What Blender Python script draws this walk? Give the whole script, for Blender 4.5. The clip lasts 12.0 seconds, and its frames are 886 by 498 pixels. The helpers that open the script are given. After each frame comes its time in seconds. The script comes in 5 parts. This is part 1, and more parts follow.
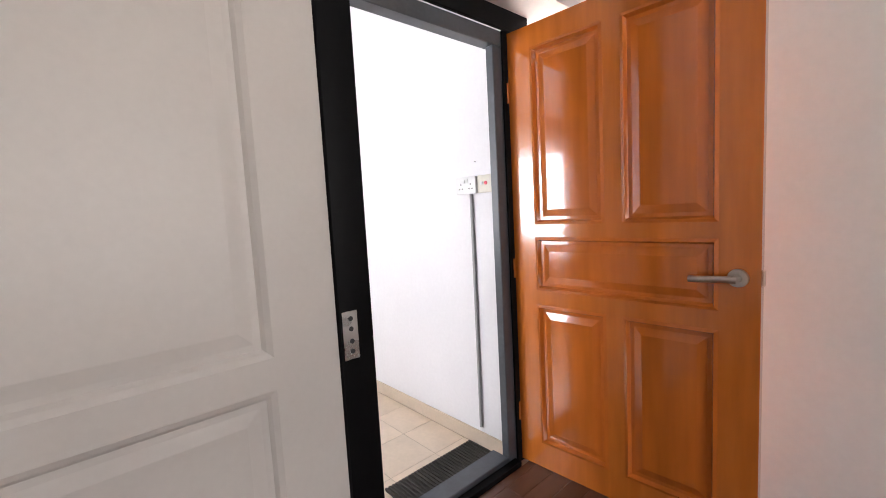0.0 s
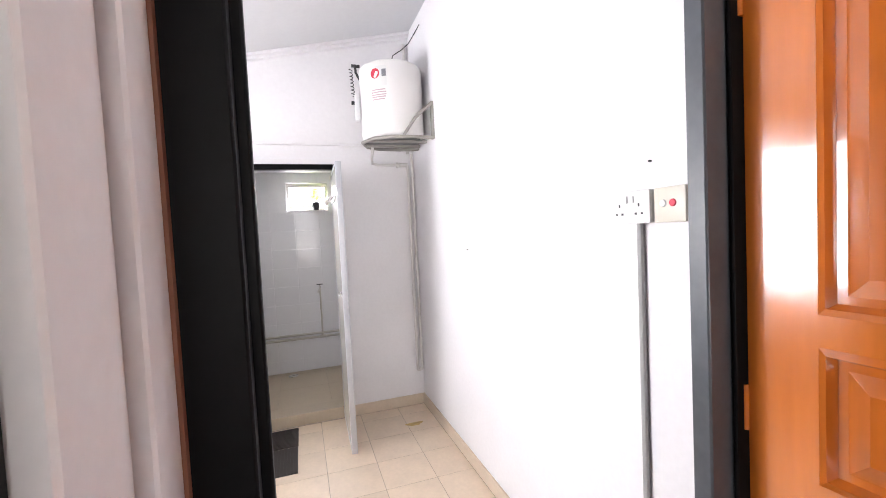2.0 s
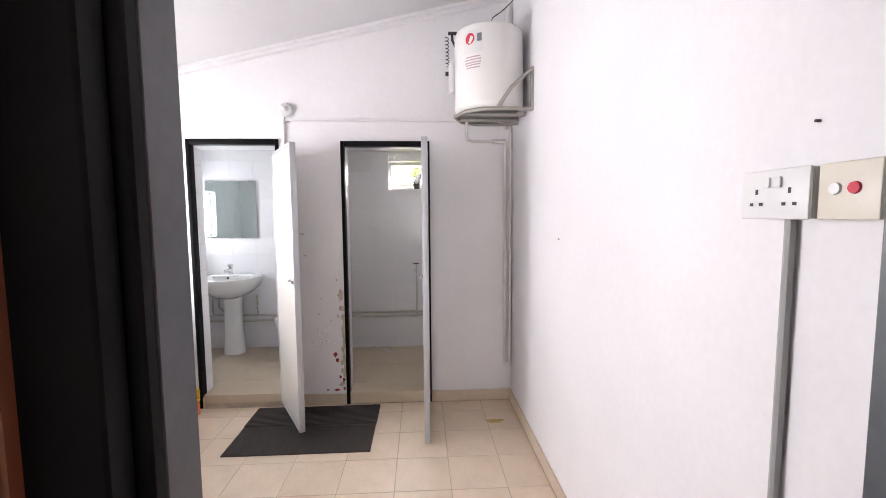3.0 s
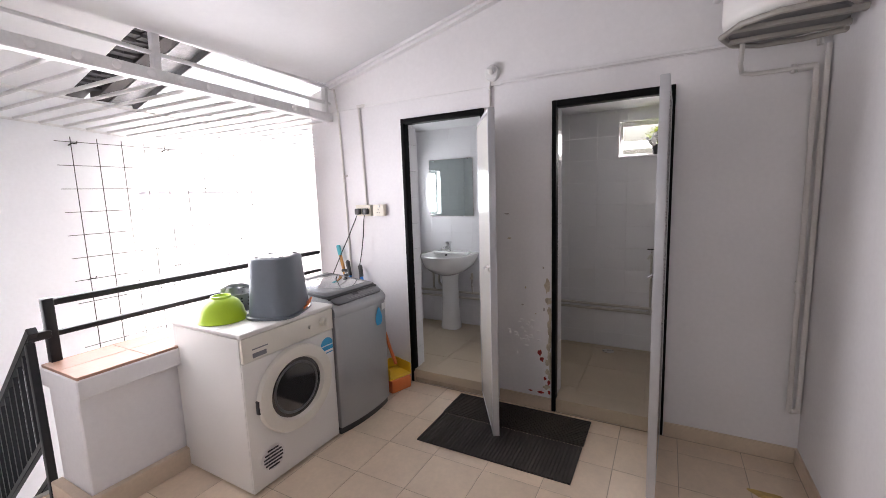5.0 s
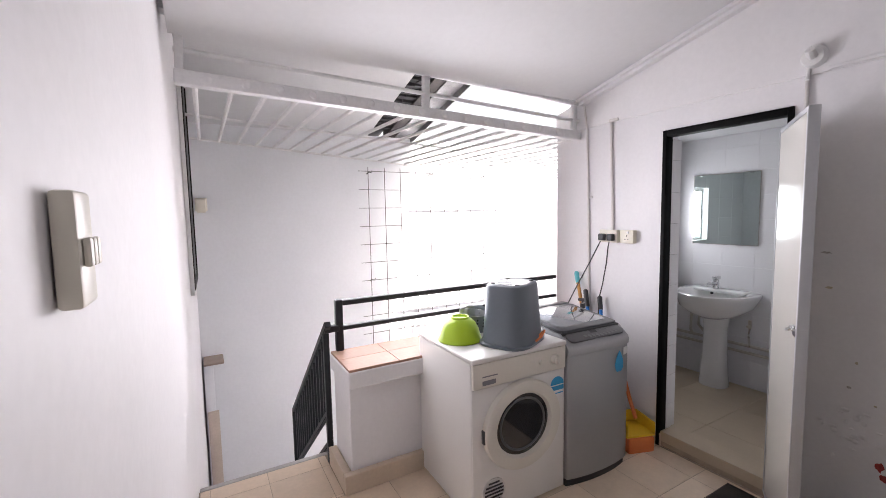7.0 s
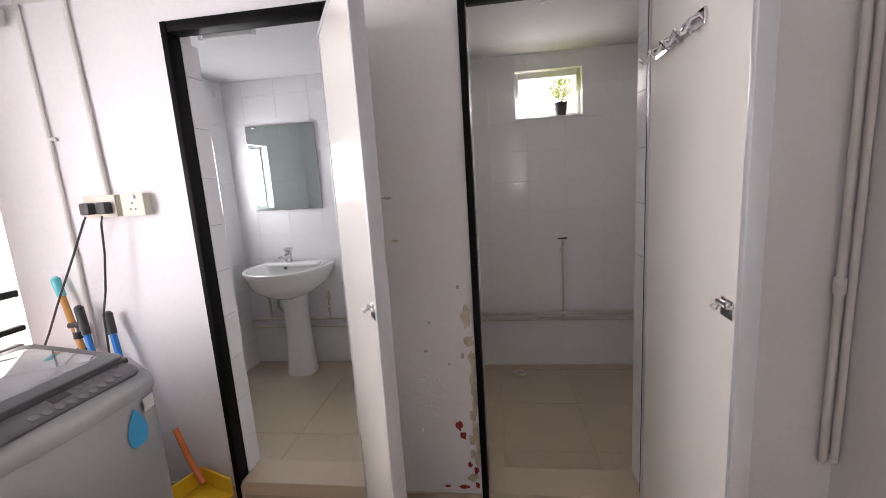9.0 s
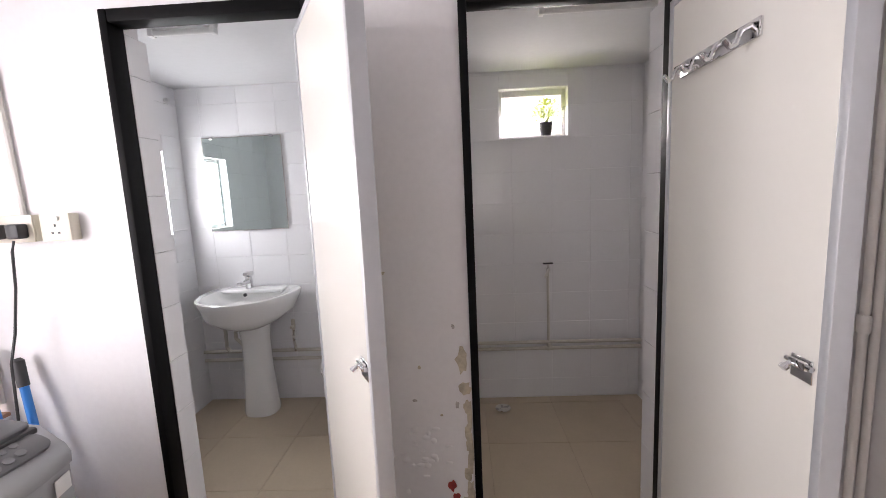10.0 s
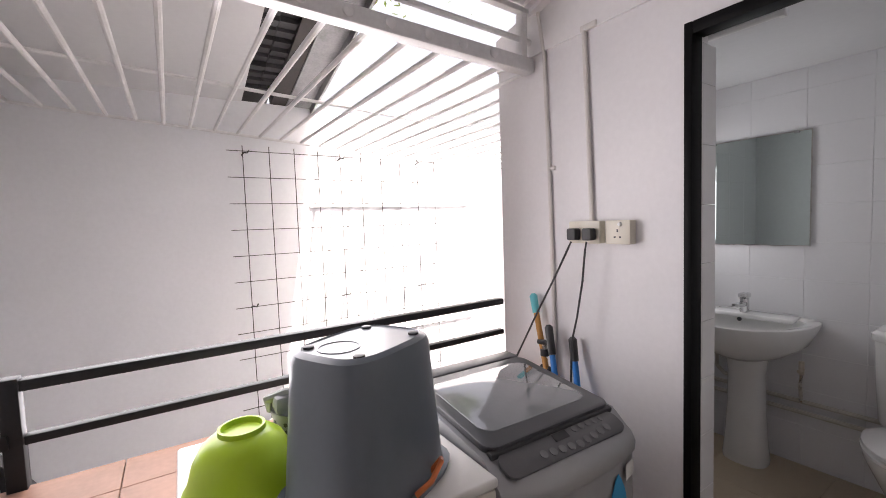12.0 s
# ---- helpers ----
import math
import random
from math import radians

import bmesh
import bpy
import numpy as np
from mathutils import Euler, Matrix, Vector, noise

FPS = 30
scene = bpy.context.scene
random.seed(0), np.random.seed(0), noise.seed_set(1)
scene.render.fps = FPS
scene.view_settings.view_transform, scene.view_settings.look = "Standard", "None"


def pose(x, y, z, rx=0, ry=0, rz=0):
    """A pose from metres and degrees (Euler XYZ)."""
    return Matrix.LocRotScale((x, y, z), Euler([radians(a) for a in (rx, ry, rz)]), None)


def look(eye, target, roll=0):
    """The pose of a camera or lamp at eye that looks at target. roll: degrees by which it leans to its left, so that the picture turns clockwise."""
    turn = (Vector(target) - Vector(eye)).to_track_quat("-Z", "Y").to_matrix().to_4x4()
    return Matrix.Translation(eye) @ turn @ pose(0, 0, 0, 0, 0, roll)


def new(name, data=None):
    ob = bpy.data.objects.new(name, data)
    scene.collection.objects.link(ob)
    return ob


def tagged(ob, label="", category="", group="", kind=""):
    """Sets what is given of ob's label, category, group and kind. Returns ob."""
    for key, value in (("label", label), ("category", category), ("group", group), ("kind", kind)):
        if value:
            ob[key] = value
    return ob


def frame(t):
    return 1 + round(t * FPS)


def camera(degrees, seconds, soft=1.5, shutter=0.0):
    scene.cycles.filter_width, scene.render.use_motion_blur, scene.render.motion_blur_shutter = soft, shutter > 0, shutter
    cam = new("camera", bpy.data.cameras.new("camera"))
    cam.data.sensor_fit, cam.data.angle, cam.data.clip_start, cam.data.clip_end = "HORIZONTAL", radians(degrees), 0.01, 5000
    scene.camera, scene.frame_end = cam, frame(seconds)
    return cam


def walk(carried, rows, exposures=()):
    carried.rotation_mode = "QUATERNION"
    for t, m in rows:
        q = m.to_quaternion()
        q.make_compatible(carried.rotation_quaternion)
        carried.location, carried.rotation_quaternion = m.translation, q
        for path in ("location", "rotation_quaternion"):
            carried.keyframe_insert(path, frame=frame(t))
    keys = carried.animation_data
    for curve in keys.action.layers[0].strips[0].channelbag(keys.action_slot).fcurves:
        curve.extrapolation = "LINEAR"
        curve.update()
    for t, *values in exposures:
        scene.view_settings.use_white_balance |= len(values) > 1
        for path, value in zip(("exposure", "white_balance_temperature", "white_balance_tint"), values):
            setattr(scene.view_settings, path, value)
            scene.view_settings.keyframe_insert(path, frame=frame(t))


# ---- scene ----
cam = camera(93.9, 12.0, soft=0.9)
PATH = [
    (0, (-1.656, -4.038, 1.375), (-0.334, -2.548, 1.191), -3.1),
    (0.5, (-1.451, -3.864, 1.384), (0.03, -2.533, 1.194), -3.6),
    (1, (-1.271, -3.707, 1.41), (0.139, -2.301, 1.225), -5.5),
    (1.5, (-1.098, -3.484, 1.432), (0.032, -1.841, 1.273), -6.5),
    (1.7, (-1.044, -3.419, 1.434), (-0.083, -1.669, 1.319), -5.2),
    (2, (-0.938, -3.379, 1.465), (-0.285, -1.49, 1.376), -2.8),
    (2.5, (-0.769, -3.283, 1.462), (-0.498, -1.306, 1.334), -0.2),
    (2.7, (-0.741, -3.24, 1.465), (-0.542, -1.255, 1.324), -0.2),
    (4.3, (-0.555, -2.891, 1.478), (-0.923, -0.942, 1.218), -1.9),
    (4.5, (-0.581, -2.832, 1.465), (-1.053, -0.907, 1.2), -2.1),
    (5, (-0.649, -2.656, 1.482), (-1.596, -0.915, 1.218), -1.9),
    (5.5, (-0.727, -2.58, 1.552), (-2.132, -1.177, 1.315), -1.0),
    (6, (-0.741, -2.56, 1.569), (-2.432, -1.517, 1.347), -0.3),
    (6.5, (-0.751, -2.549, 1.562), (-2.536, -1.668, 1.369), -0.4),
    (7, (-0.811, -2.52, 1.549), (-2.543, -1.533, 1.381), -1.1),
    (7.1, (-0.816, -2.481, 1.542), (-2.528, -1.46, 1.376), -1.2),
    (7.5, (-0.893, -2.388, 1.485), (-2.419, -1.108, 1.303), -1.3),
    (7.7, (-0.934, -2.269, 1.415), (-2.307, -0.831, 1.199), -1.2),
    (9.3, (-1.227, -1.436, 1.396), (-1.347, 0.531, 1.055), -3.4),
    (9.5, (-1.251, -1.388, 1.401), (-1.327, 0.582, 1.066), -3.0),
    (10, (-1.309, -1.342, 1.425), (-1.4, 0.638, 1.158), -2.6),
    (10.5, (-1.402, -1.343, 1.436), (-1.82, 0.603, 1.242), -2.8),
    (11, (-1.49, -1.353, 1.441), (-2.342, 0.451, 1.296), -2.4),
    (11.5, (-1.607, -1.387, 1.433), (-2.881, 0.149, 1.31), -2.5),
    (12, (-1.705, -1.435, 1.428), (-3.373, -0.337, 1.303), -2.0),
]
EXPOSURES = [(0.0, 3.35, 6300, 14), (0.6, 3.35, 6300, 14), (1.0, 3.2, 6300, 14), (1.5, 3.65, 6350, 15), (2.0, 3.65, 6350, 15), (2.6, 3.45, 6450, 16), (4.4, 2.5, 6550, 18),
             (5.5, 2.3, 6500, 18), (6.6, 2.28, 6500, 18), (7.2, 2.1, 6500, 19), (7.7, 2.1, 6550, 19), (9.4, 2.75, 6750, 19), (10.4, 2.85, 6650, 19), (11.0, 2.4, 6600, 20), (11.5, 1.85, 6700, 21), (12.0, 1.65, 6800, 20)]
walk(cam, [(t, look(eye, target, roll)) for t, eye, target, roll in PATH], EXPOSURES)

# ---- world and light ----
SUN_TO = Vector((0.6, 0.124, 1.0)).normalized()
world = bpy.data.worlds.new("sky_world")
scene.world = world
world.use_nodes = True
wn = world.node_tree.nodes
wn.clear()
w_out = wn.new("ShaderNodeOutputWorld")
w_bg = wn.new("ShaderNodeBackground")
w_sky = wn.new("ShaderNodeTexSky")
w_sky.sky_type = "NISHITA"
w_sky.sun_disc = False
w_sky.air_density, w_sky.dust_density, w_sky.ozone_density = 1.7, 10.0, 0.0
w_sky.sun_elevation = math.asin(SUN_TO.z)
w_sky.sun_rotation = math.atan2(SUN_TO.x, SUN_TO.y)
w_bg.inputs["Strength"].default_value = 0.15
w_haze = wn.new("ShaderNodeHueSaturation")
w_haze.inputs["Saturation"].default_value = 0.45
world.node_tree.links.new(w_sky.outputs[0], w_haze.inputs["Color"])
world.node_tree.links.new(w_haze.outputs[0], w_bg.inputs["Color"])
world.node_tree.links.new(w_bg.outputs[0], w_out.inputs["Surface"])
sun_data = bpy.data.lights.new("sun", "SUN")
sun_data.energy, sun_data.angle, sun_data.color = 5.0, radians(0.6), (1.0, 0.96, 0.9)
sun = new("sun", sun_data)
sun.matrix_world = look(SUN_TO * 20, (0, 0, 0))


def window_light(name, eye, target, sx, sy, power, color=(1, 1, 1)):
    data = bpy.data.lights.new(name, "AREA")
    data.shape, data.size, data.size_y, data.energy, data.color = "RECTANGLE", sx, sy, power, color
    ob = new(name, data)
    ob.matrix_world = look(eye, target)
    return ob


# front room fill, added with no known window; daylight at the laundry's open side
window_light("room_fill_light", (-1.3, -7.0, 1.6), (-1.3, -4.0, 1.3), 1.9, 1.4, 2.6, (1.0, 0.98, 0.96))
window_light("open_side_light", (-3.36, -1.3, 1.4), (0, -1.5, 0.95), 1.2, 1.2, 7.6, (0.95, 0.97, 1.0))
window_light("toilet_window_light", (-3.186, 1.02, 1.5), (-2.0, 1.02, 1.5), 0.3, 0.46, 1.1, (0.93, 0.98, 1.0))
window_light("shower_window_light", (-0.826, 1.43, 1.905), (-0.826, 0.5, 0.9), 0.37, 0.23, 1.0, (1.0, 0.98, 0.95))


# ---- materials ----
def material(name, color, rough=0.5, metal=0.0, var=0.06, scale=3.0, fine=60.0, bump=0.05, coat=0.0, spec=0.5, tint=None, rand=0.0, stretch=None, rv=0.07):
    """Paint-like surface: two scales of colour variation, roughness variation and fine relief."""
    m = bpy.data.materials.new(name)
    m.use_nodes = True
    n, ln = m.node_tree.nodes, m.node_tree.links
    b = n["Principled BSDF"]
    tc = n.new("ShaderNodeTexCoord")
    mp = n.new("ShaderNodeMapping")
    ln.new(tc.outputs["Object"], mp.inputs["Vector"])
    if stretch:
        mp.inputs["Scale"].default_value = stretch
    big, small = n.new("ShaderNodeTexNoise"), n.new("ShaderNodeTexNoise")
    for t, sc, d in ((big, scale, 4), (small, fine, 6)):
        t.inputs["Scale"].default_value, t.inputs["Detail"].default_value = sc, d
        ln.new(mp.outputs[0], t.inputs["Vector"])
    add = n.new("ShaderNodeMix")
    add.data_type = "FLOAT"
    add.inputs[0].default_value = 0.35
    ln.new(big.outputs["Fac"], add.inputs[2])
    ln.new(small.outputs["Fac"], add.inputs[3])
    ramp = n.new("ShaderNodeValToRGB")
    ramp.color_ramp.elements[0].position, ramp.color_ramp.elements[1].position = 0.3, 0.7
    c0 = tint if tint else tuple(c * (1 - 1.6 * var) for c in color)
    c1 = tuple(min(1, c * (1 + 0.5 * var)) for c in color)
    ramp.color_ramp.elements[0].color, ramp.color_ramp.elements[1].color = (*c0, 1), (*c1, 1)
    ln.new(add.outputs[0], ramp.inputs[0])
    col = ramp.outputs[0]
    if rand:
        oi = n.new("ShaderNodeObjectInfo")
        hs = n.new("ShaderNodeHueSaturation")
        mr = n.new("ShaderNodeMapRange")
        mr.inputs["To Min"].default_value, mr.inputs["To Max"].default_value = 1 - rand, 1 + rand
        ln.new(oi.outputs["Random"], mr.inputs["Value"])
        ln.new(mr.outputs[0], hs.inputs["Value"])
        ln.new(col, hs.inputs["Color"])
        col = hs.outputs[0]
    ln.new(col, b.inputs["Base Color"])
    rr = n.new("ShaderNodeMapRange")
    rr.inputs["To Min"].default_value, rr.inputs["To Max"].default_value = max(0.02, rough - rv), min(1, rough + rv)
    ln.new(big.outputs["Fac"], rr.inputs["Value"])
    ln.new(rr.outputs[0], b.inputs["Roughness"])
    b.inputs["Metallic"].default_value = metal
    b.inputs["Specular IOR Level"].default_value = spec
    b.inputs["Coat Weight"].default_value = coat
    b.inputs["Coat Roughness"].default_value = 0.06
    if bump:
        bp = n.new("ShaderNodeBump")
        bp.inputs["Strength"].default_value, bp.inputs["Distance"].default_value = bump, 0.004
        ln.new(add.outputs[0], bp.inputs["Height"])
        ln.new(bp.outputs[0], b.inputs["Normal"])
    return m


WALL = material("white_wall_paint", (0.8, 0.785, 0.795), 0.55, var=0.05, scale=1.6, fine=45, bump=0.18)
UPPER = material("white_upper_wall_paint", (0.8, 0.785, 0.79), 0.6, var=0.05, scale=1.3, fine=40, bump=0.2)
CEIL = material("white_ceiling_board", (0.69, 0.69, 0.7), 0.75, var=0.04, scale=1.0, fine=30, bump=0.08)
OUTW = material("white_outside_wall_paint", (0.78, 0.79, 0.815), 0.7, var=0.05, scale=1.2, fine=35, bump=0.25)
ROOMW = material("cream_room_paint", (0.72, 0.7, 0.68), 0.6, var=0.05, scale=1.5, fine=40, bump=0.1)
DOORW = material("cream_door_paint", (0.62, 0.575, 0.53), 0.38, var=0.04, scale=4, fine=70, bump=0.05)
BLACK = material("black_enamel_paint", (0.005, 0.0048, 0.0052), 0.5, spec=0.1, var=0.25, scale=6, fine=55, bump=0.16)
# pale tone has daylight sheen put into the colour, mixed with scuffed charcoal
GREYJ = material("charcoal_worn_sheen_paint", (0.4, 0.405, 0.42), 0.45, spec=0.2, scale=26, fine=90, bump=0.5, tint=(0.018, 0.019, 0.021), stretch=(0.5, 1, 1.1))
GREYS = material("charcoal_smooth_paint", (0.075, 0.083, 0.096), 0.34, var=0.2, scale=8, fine=50, bump=0.1)
REDW = material("bare_red_wood", (0.28, 0.12, 0.07), 0.6, var=0.2, scale=9, stretch=(1, 1, 0.2))
VARN = material("orange_varnished_wood", (0.64, 0.175, 0.022), 0.16, var=0.22, scale=5, fine=26, bump=0.04, coat=0.8, stretch=(1, 1, 0.12))
VARNP = material("orange_varnished_panel", (0.61, 0.155, 0.018), 0.14, var=0.26, scale=4, fine=22, bump=0.04, coat=0.9, stretch=(1, 1, 0.1))
PARQ = material("dark_red_wood_floor", (0.16, 0.062, 0.032), 0.3, var=0.35, scale=5, fine=30, bump=0.05, stretch=(0.2, 1, 1), rand=0.15)
TILE = material("beige_floor_tile", (0.75, 0.605, 0.46), 0.32, var=0.09, scale=5, fine=50, bump=0.04, rand=0.035)
GROUT = material("floor_grout", (0.47, 0.385, 0.29), 0.85, var=0.2, scale=9)
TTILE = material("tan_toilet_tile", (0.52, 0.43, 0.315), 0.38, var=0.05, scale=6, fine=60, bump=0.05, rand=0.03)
SKIRT = material("beige_skirting_tile", (0.64, 0.52, 0.4), 0.35, var=0.09, scale=5, rand=0.03)
WTILE = material("white_glazed_tile", (0.8, 0.8, 0.815), 0.13, var=0.02, scale=3, bump=0.02, rand=0.012)
WGROUT = material("white_tile_grout", (0.78, 0.778, 0.785), 0.8, var=0.08)
TERRA = material("terracotta_cap_tile", (0.42, 0.235, 0.165), 0.5, var=0.15, scale=8, rand=0.06)
STEEL = material("brushed_steel", (0.62, 0.6, 0.57), 0.28, 1.0, var=0.06, scale=20)
CHROME = material("chrome", (0.72, 0.72, 0.73), 0.08, 1.0, var=0.02, bump=0)
NICKEL = material("satin_nickel", (0.62, 0.57, 0.5), 0.3, 1.0, var=0.05)
GRILLE = material("white_painted_steel", (0.74, 0.73, 0.73), 0.42, var=0.1, scale=9, fine=60, bump=0.12)
RAIL = material("dark_grey_rail_paint", (0.018, 0.019, 0.022), 0.5, spec=0.3, var=0.2, scale=10)
WIRE = material("dark_wire", (0.05, 0.048, 0.046), 0.5, 0.4, var=0.2)
PVC = material("white_pvc_pipe", (0.7, 0.675, 0.65), 0.42, var=0.06, scale=8, bump=0.1)
CREAMP = material("cream_socket_plastic", (0.7, 0.66, 0.56), 0.35, var=0.04, bump=0)
WHITEP = material("white_plastic", (0.76, 0.76, 0.75), 0.35, var=0.03, bump=0)
DARKP = material("dark_grey_plastic", (0.035, 0.035, 0.037), 0.45, var=0.1)
APPL = material("white_appliance_enamel", (0.76, 0.745, 0.72), 0.3, var=0.015, scale=2, bump=0.02, rv=0.015)
LAM = material("cream_door_laminate", (0.7, 0.68, 0.63), 0.12, spec=0.28, var=0.015, scale=2, bump=0, rv=0.02)
# cream pipe colour, deepened to hold the shadow contrast against the tiles
PVCG = material("cream_shaded_pvc", (0.56, 0.53, 0.475), 0.4, var=0.1, scale=9, bump=0.1)
PLANT = material("yellow_green_leaves", (0.34, 0.36, 0.03), 0.45, scale=30, bump=0, tint=(0.1, 0.18, 0.015))
CAPW = material("grey_brown_wood", (0.36, 0.28, 0.23), 0.6, var=0.15, scale=8)
BOARD = material("pale_beige_wood", (0.6, 0.5, 0.42), 0.6, var=0.12, scale=8)
APPLC = material("cream_appliance_plastic", (0.72, 0.69, 0.62), 0.38, var=0.04, bump=0)
SILVER = material("silver_washer_paint", (0.36, 0.365, 0.375), 0.36, 0.35, var=0.03, scale=3, bump=0.01)
WPANEL = material("grey_washer_panel", (0.115, 0.115, 0.12), 0.35, 0.2, var=0.04, bump=0)
BTN = material("grey_button_plastic", (0.16, 0.16, 0.165), 0.4, bump=0)
GREYBIN = material("slate_grey_plastic", (0.14, 0.165, 0.195), 0.3, var=0.05, bump=0.02)
GREYBSK = material("grey_basket_plastic", (0.24, 0.25, 0.255), 0.45, var=0.06)
LIME = material("lime_green_plastic", (0.42, 0.62, 0.02), 0.32, var=0.05, bump=0)
ORANGE = material("orange_plastic", (0.75, 0.2, 0.06), 0.4, var=0.06)
YELLOW = material("yellow_plastic", (0.8, 0.52, 0.03), 0.4, var=0.06)
BLUE = material("blue_plastic", (0.02, 0.2, 0.6), 0.4, var=0.06)
TEAL = material("teal_plastic", (0.1, 0.5, 0.55), 0.4, var=0.06)
STICK = material("blue_paper_label", (0.03, 0.33, 0.62), 0.4, var=0.05, bump=0)
PAPER = material("white_paper_label", (0.72, 0.72, 0.7), 0.5, var=0.04, bump=0)
INK = material("grey_print", (0.2, 0.2, 0.22), 0.6, var=0.05, bump=0)
RED = material("red_print", (0.6, 0.03, 0.06), 0.5, var=0.05, bump=0)
RUBBER = material("dark_brown_rubber", (0.055, 0.045, 0.04), 0.8, var=0.25, scale=6, bump=0.2)
CERAM = material("white_sanitary_ceramic", (0.8, 0.8, 0.79), 0.09, var=0.015, bump=0, coat=0.3)
WOODH = material("yellow_wood_handle", (0.55, 0.27, 0.07), 0.5, var=0.15, scale=10)
LEAFM = material("green_leaves", (0.14, 0.2, 0.025), 0.5, var=0.5, scale=25, tint=(0.05, 0.11, 0.012))
BARK = material("grey_bark", (0.12, 0.09, 0.07), 0.9, var=0.3, scale=12, bump=0.4)
ROOFT = material("black_roof_tile", (0.045, 0.043, 0.046), 0.7, var=0.3, scale=8, bump=0.3)
FLASH = material("grey_zinc_flashing", (0.3, 0.3, 0.31), 0.5, 0.5, var=0.35, scale=7)
FASCIA = material("dark_brown_fascia", (0.06, 0.052, 0.05), 0.7, var=0.25, scale=8)
BRICKR = material("red_undercoat", (0.38, 0.05, 0.045), 0.8, var=0.3, scale=30)
PLAST = material("bare_cream_plaster", (0.62, 0.55, 0.43), 0.9, var=0.3, scale=25, bump=0.5)
STAIN = material("ochre_floor_stain", (0.6, 0.4, 0.12), 0.5, var=0.3, scale=18)
CONC = material("pale_concrete", (0.5, 0.48, 0.45), 0.85, var=0.15, scale=3, bump=0.2)
SOIL = material("outdoor_ground", (0.3, 0.29, 0.27), 0.9, var=0.2, scale=0.7)

MIRROR = bpy.data.materials.new("mirror_glass")
MIRROR.use_nodes = True
MIRROR.node_tree.nodes["Principled BSDF"].inputs["Base Color"].default_value = (0.74, 0.84, 0.81, 1)
MIRROR.node_tree.nodes["Principled BSDF"].inputs["Metallic"].default_value = 1.0
MIRROR.node_tree.nodes["Principled BSDF"].inputs["Roughness"].default_value = 0.02


def glass_material(name, color, rough=0.0):
    m = bpy.data.materials.new(name)
    m.use_nodes = True
    b = m.node_tree.nodes["Principled BSDF"]
    b.inputs["Base Color"].default_value = (*color, 1)
    b.inputs["Transmission Weight"].default_value = 1.0
    b.inputs["Roughness"].default_value = rough
    b.inputs["IOR"].default_value = 1.45
    return m


GLASS = glass_material("clear_glass", (0.95, 0.98, 0.97))
FROST = glass_material("frosted_glass", (0.86, 0.95, 0.93), 0.35)
LIDF = material("dark_lid_plastic", (0.05, 0.052, 0.058), 0.3, var=0.06, bump=0)
LIDG = material("smoked_lid_glass", (0.16, 0.17, 0.18), 0.05, var=0.05, bump=0, spec=0.9, coat=1.0)
DRUMG = material("dark_door_glass", (0.03, 0.031, 0.034), 0.06, var=0.1, bump=0, coat=1.0)


# ---- mesh helpers ----
def box(bm, x0, x1, y0, y1, z0, z1, m=None):
    r = bmesh.ops.create_cube(bm, size=1.0)
    mat = Matrix.Translation(((x0 + x1) / 2, (y0 + y1) / 2, (z0 + z1) / 2)) @ Matrix.Diagonal((abs(x1 - x0), abs(y1 - y0), abs(z1 - z0), 1))
    bmesh.ops.transform(bm, matrix=(m @ mat) if m else mat, verts=r["verts"])
    return r["verts"]


def bx(x0, x1, y0, y1, z0, z1, bevel=0.0, seg=2):
    bm = bmesh.new()
    box(bm, x0, x1, y0, y1, z0, z1)
    if bevel:
        bmesh.ops.bevel(bm, geom=bm.edges[:], offset=bevel, segments=seg, profile=0.5, affect="EDGES")
    return bm


def boxes(rows, bevel=0.0, seg=1):
    bm = bmesh.new()
    for r in rows:
        box(bm, *r)
    if bevel:
        bmesh.ops.bevel(bm, geom=bm.edges[:], offset=bevel, segments=seg, profile=0.5, affect="EDGES")
    return bm


def rod(bm, p0, p1, r0, r1=None, seg=10):
    p0, p1 = Vector(p0), Vector(p1)
    d = p1 - p0
    res = bmesh.ops.create_cone(bm, cap_ends=True, segments=seg, radius1=r0, radius2=r0 if r1 is None else r1, depth=d.length)
    bmesh.ops.transform(bm, matrix=Matrix.Translation((p0 + p1) / 2) @ d.to_track_quat("Z", "Y").to_matrix().to_4x4(), verts=res["verts"])
    return bm


def tube(points, r, seg=8):
    """A round pipe along points."""
    bm = bmesh.new()
    pts = [Vector(p) for p in points]
    rings = []
    for i, p in enumerate(pts):
        d = (pts[min(i + 1, len(pts) - 1)] - pts[max(i - 1, 0)]).normalized()
        q = d.to_track_quat("Z", "Y")
        rings.append([bm.verts.new(p + q @ Vector((r * math.cos(a), r * math.sin(a), 0))) for a in [2 * math.pi * k / seg for k in range(seg)]])
    skin(bm, rings)
    return bm


def skin(bm, rings, cap0=True, cap1=True):
    n = len(rings[0])
    for a, b in zip(rings, rings[1:]):
        for k in range(n):
            bm.faces.new((a[k], a[(k + 1) % n], b[(k + 1) % n], b[k]))
    if cap0:
        bm.faces.new(rings[0][::-1])
    if cap1:
        bm.faces.new(rings[-1])


def lathe(profile, seg=32, cap0=True, cap1=True, shape=None):
    """Rings of (radius, z); shape(angle) stretches the ring into another outline."""
    bm = bmesh.new()
    rings = []
    for r, z in profile:
        ring = []
        for k in range(seg):
            a = 2 * math.pi * k / seg
            sx, sy = shape(a) if shape else (math.cos(a), math.sin(a))
            ring.append(bm.verts.new((r * sx, r * sy, z)))
        rings.append(ring)
    skin(bm, rings, cap0, cap1)
    return bm


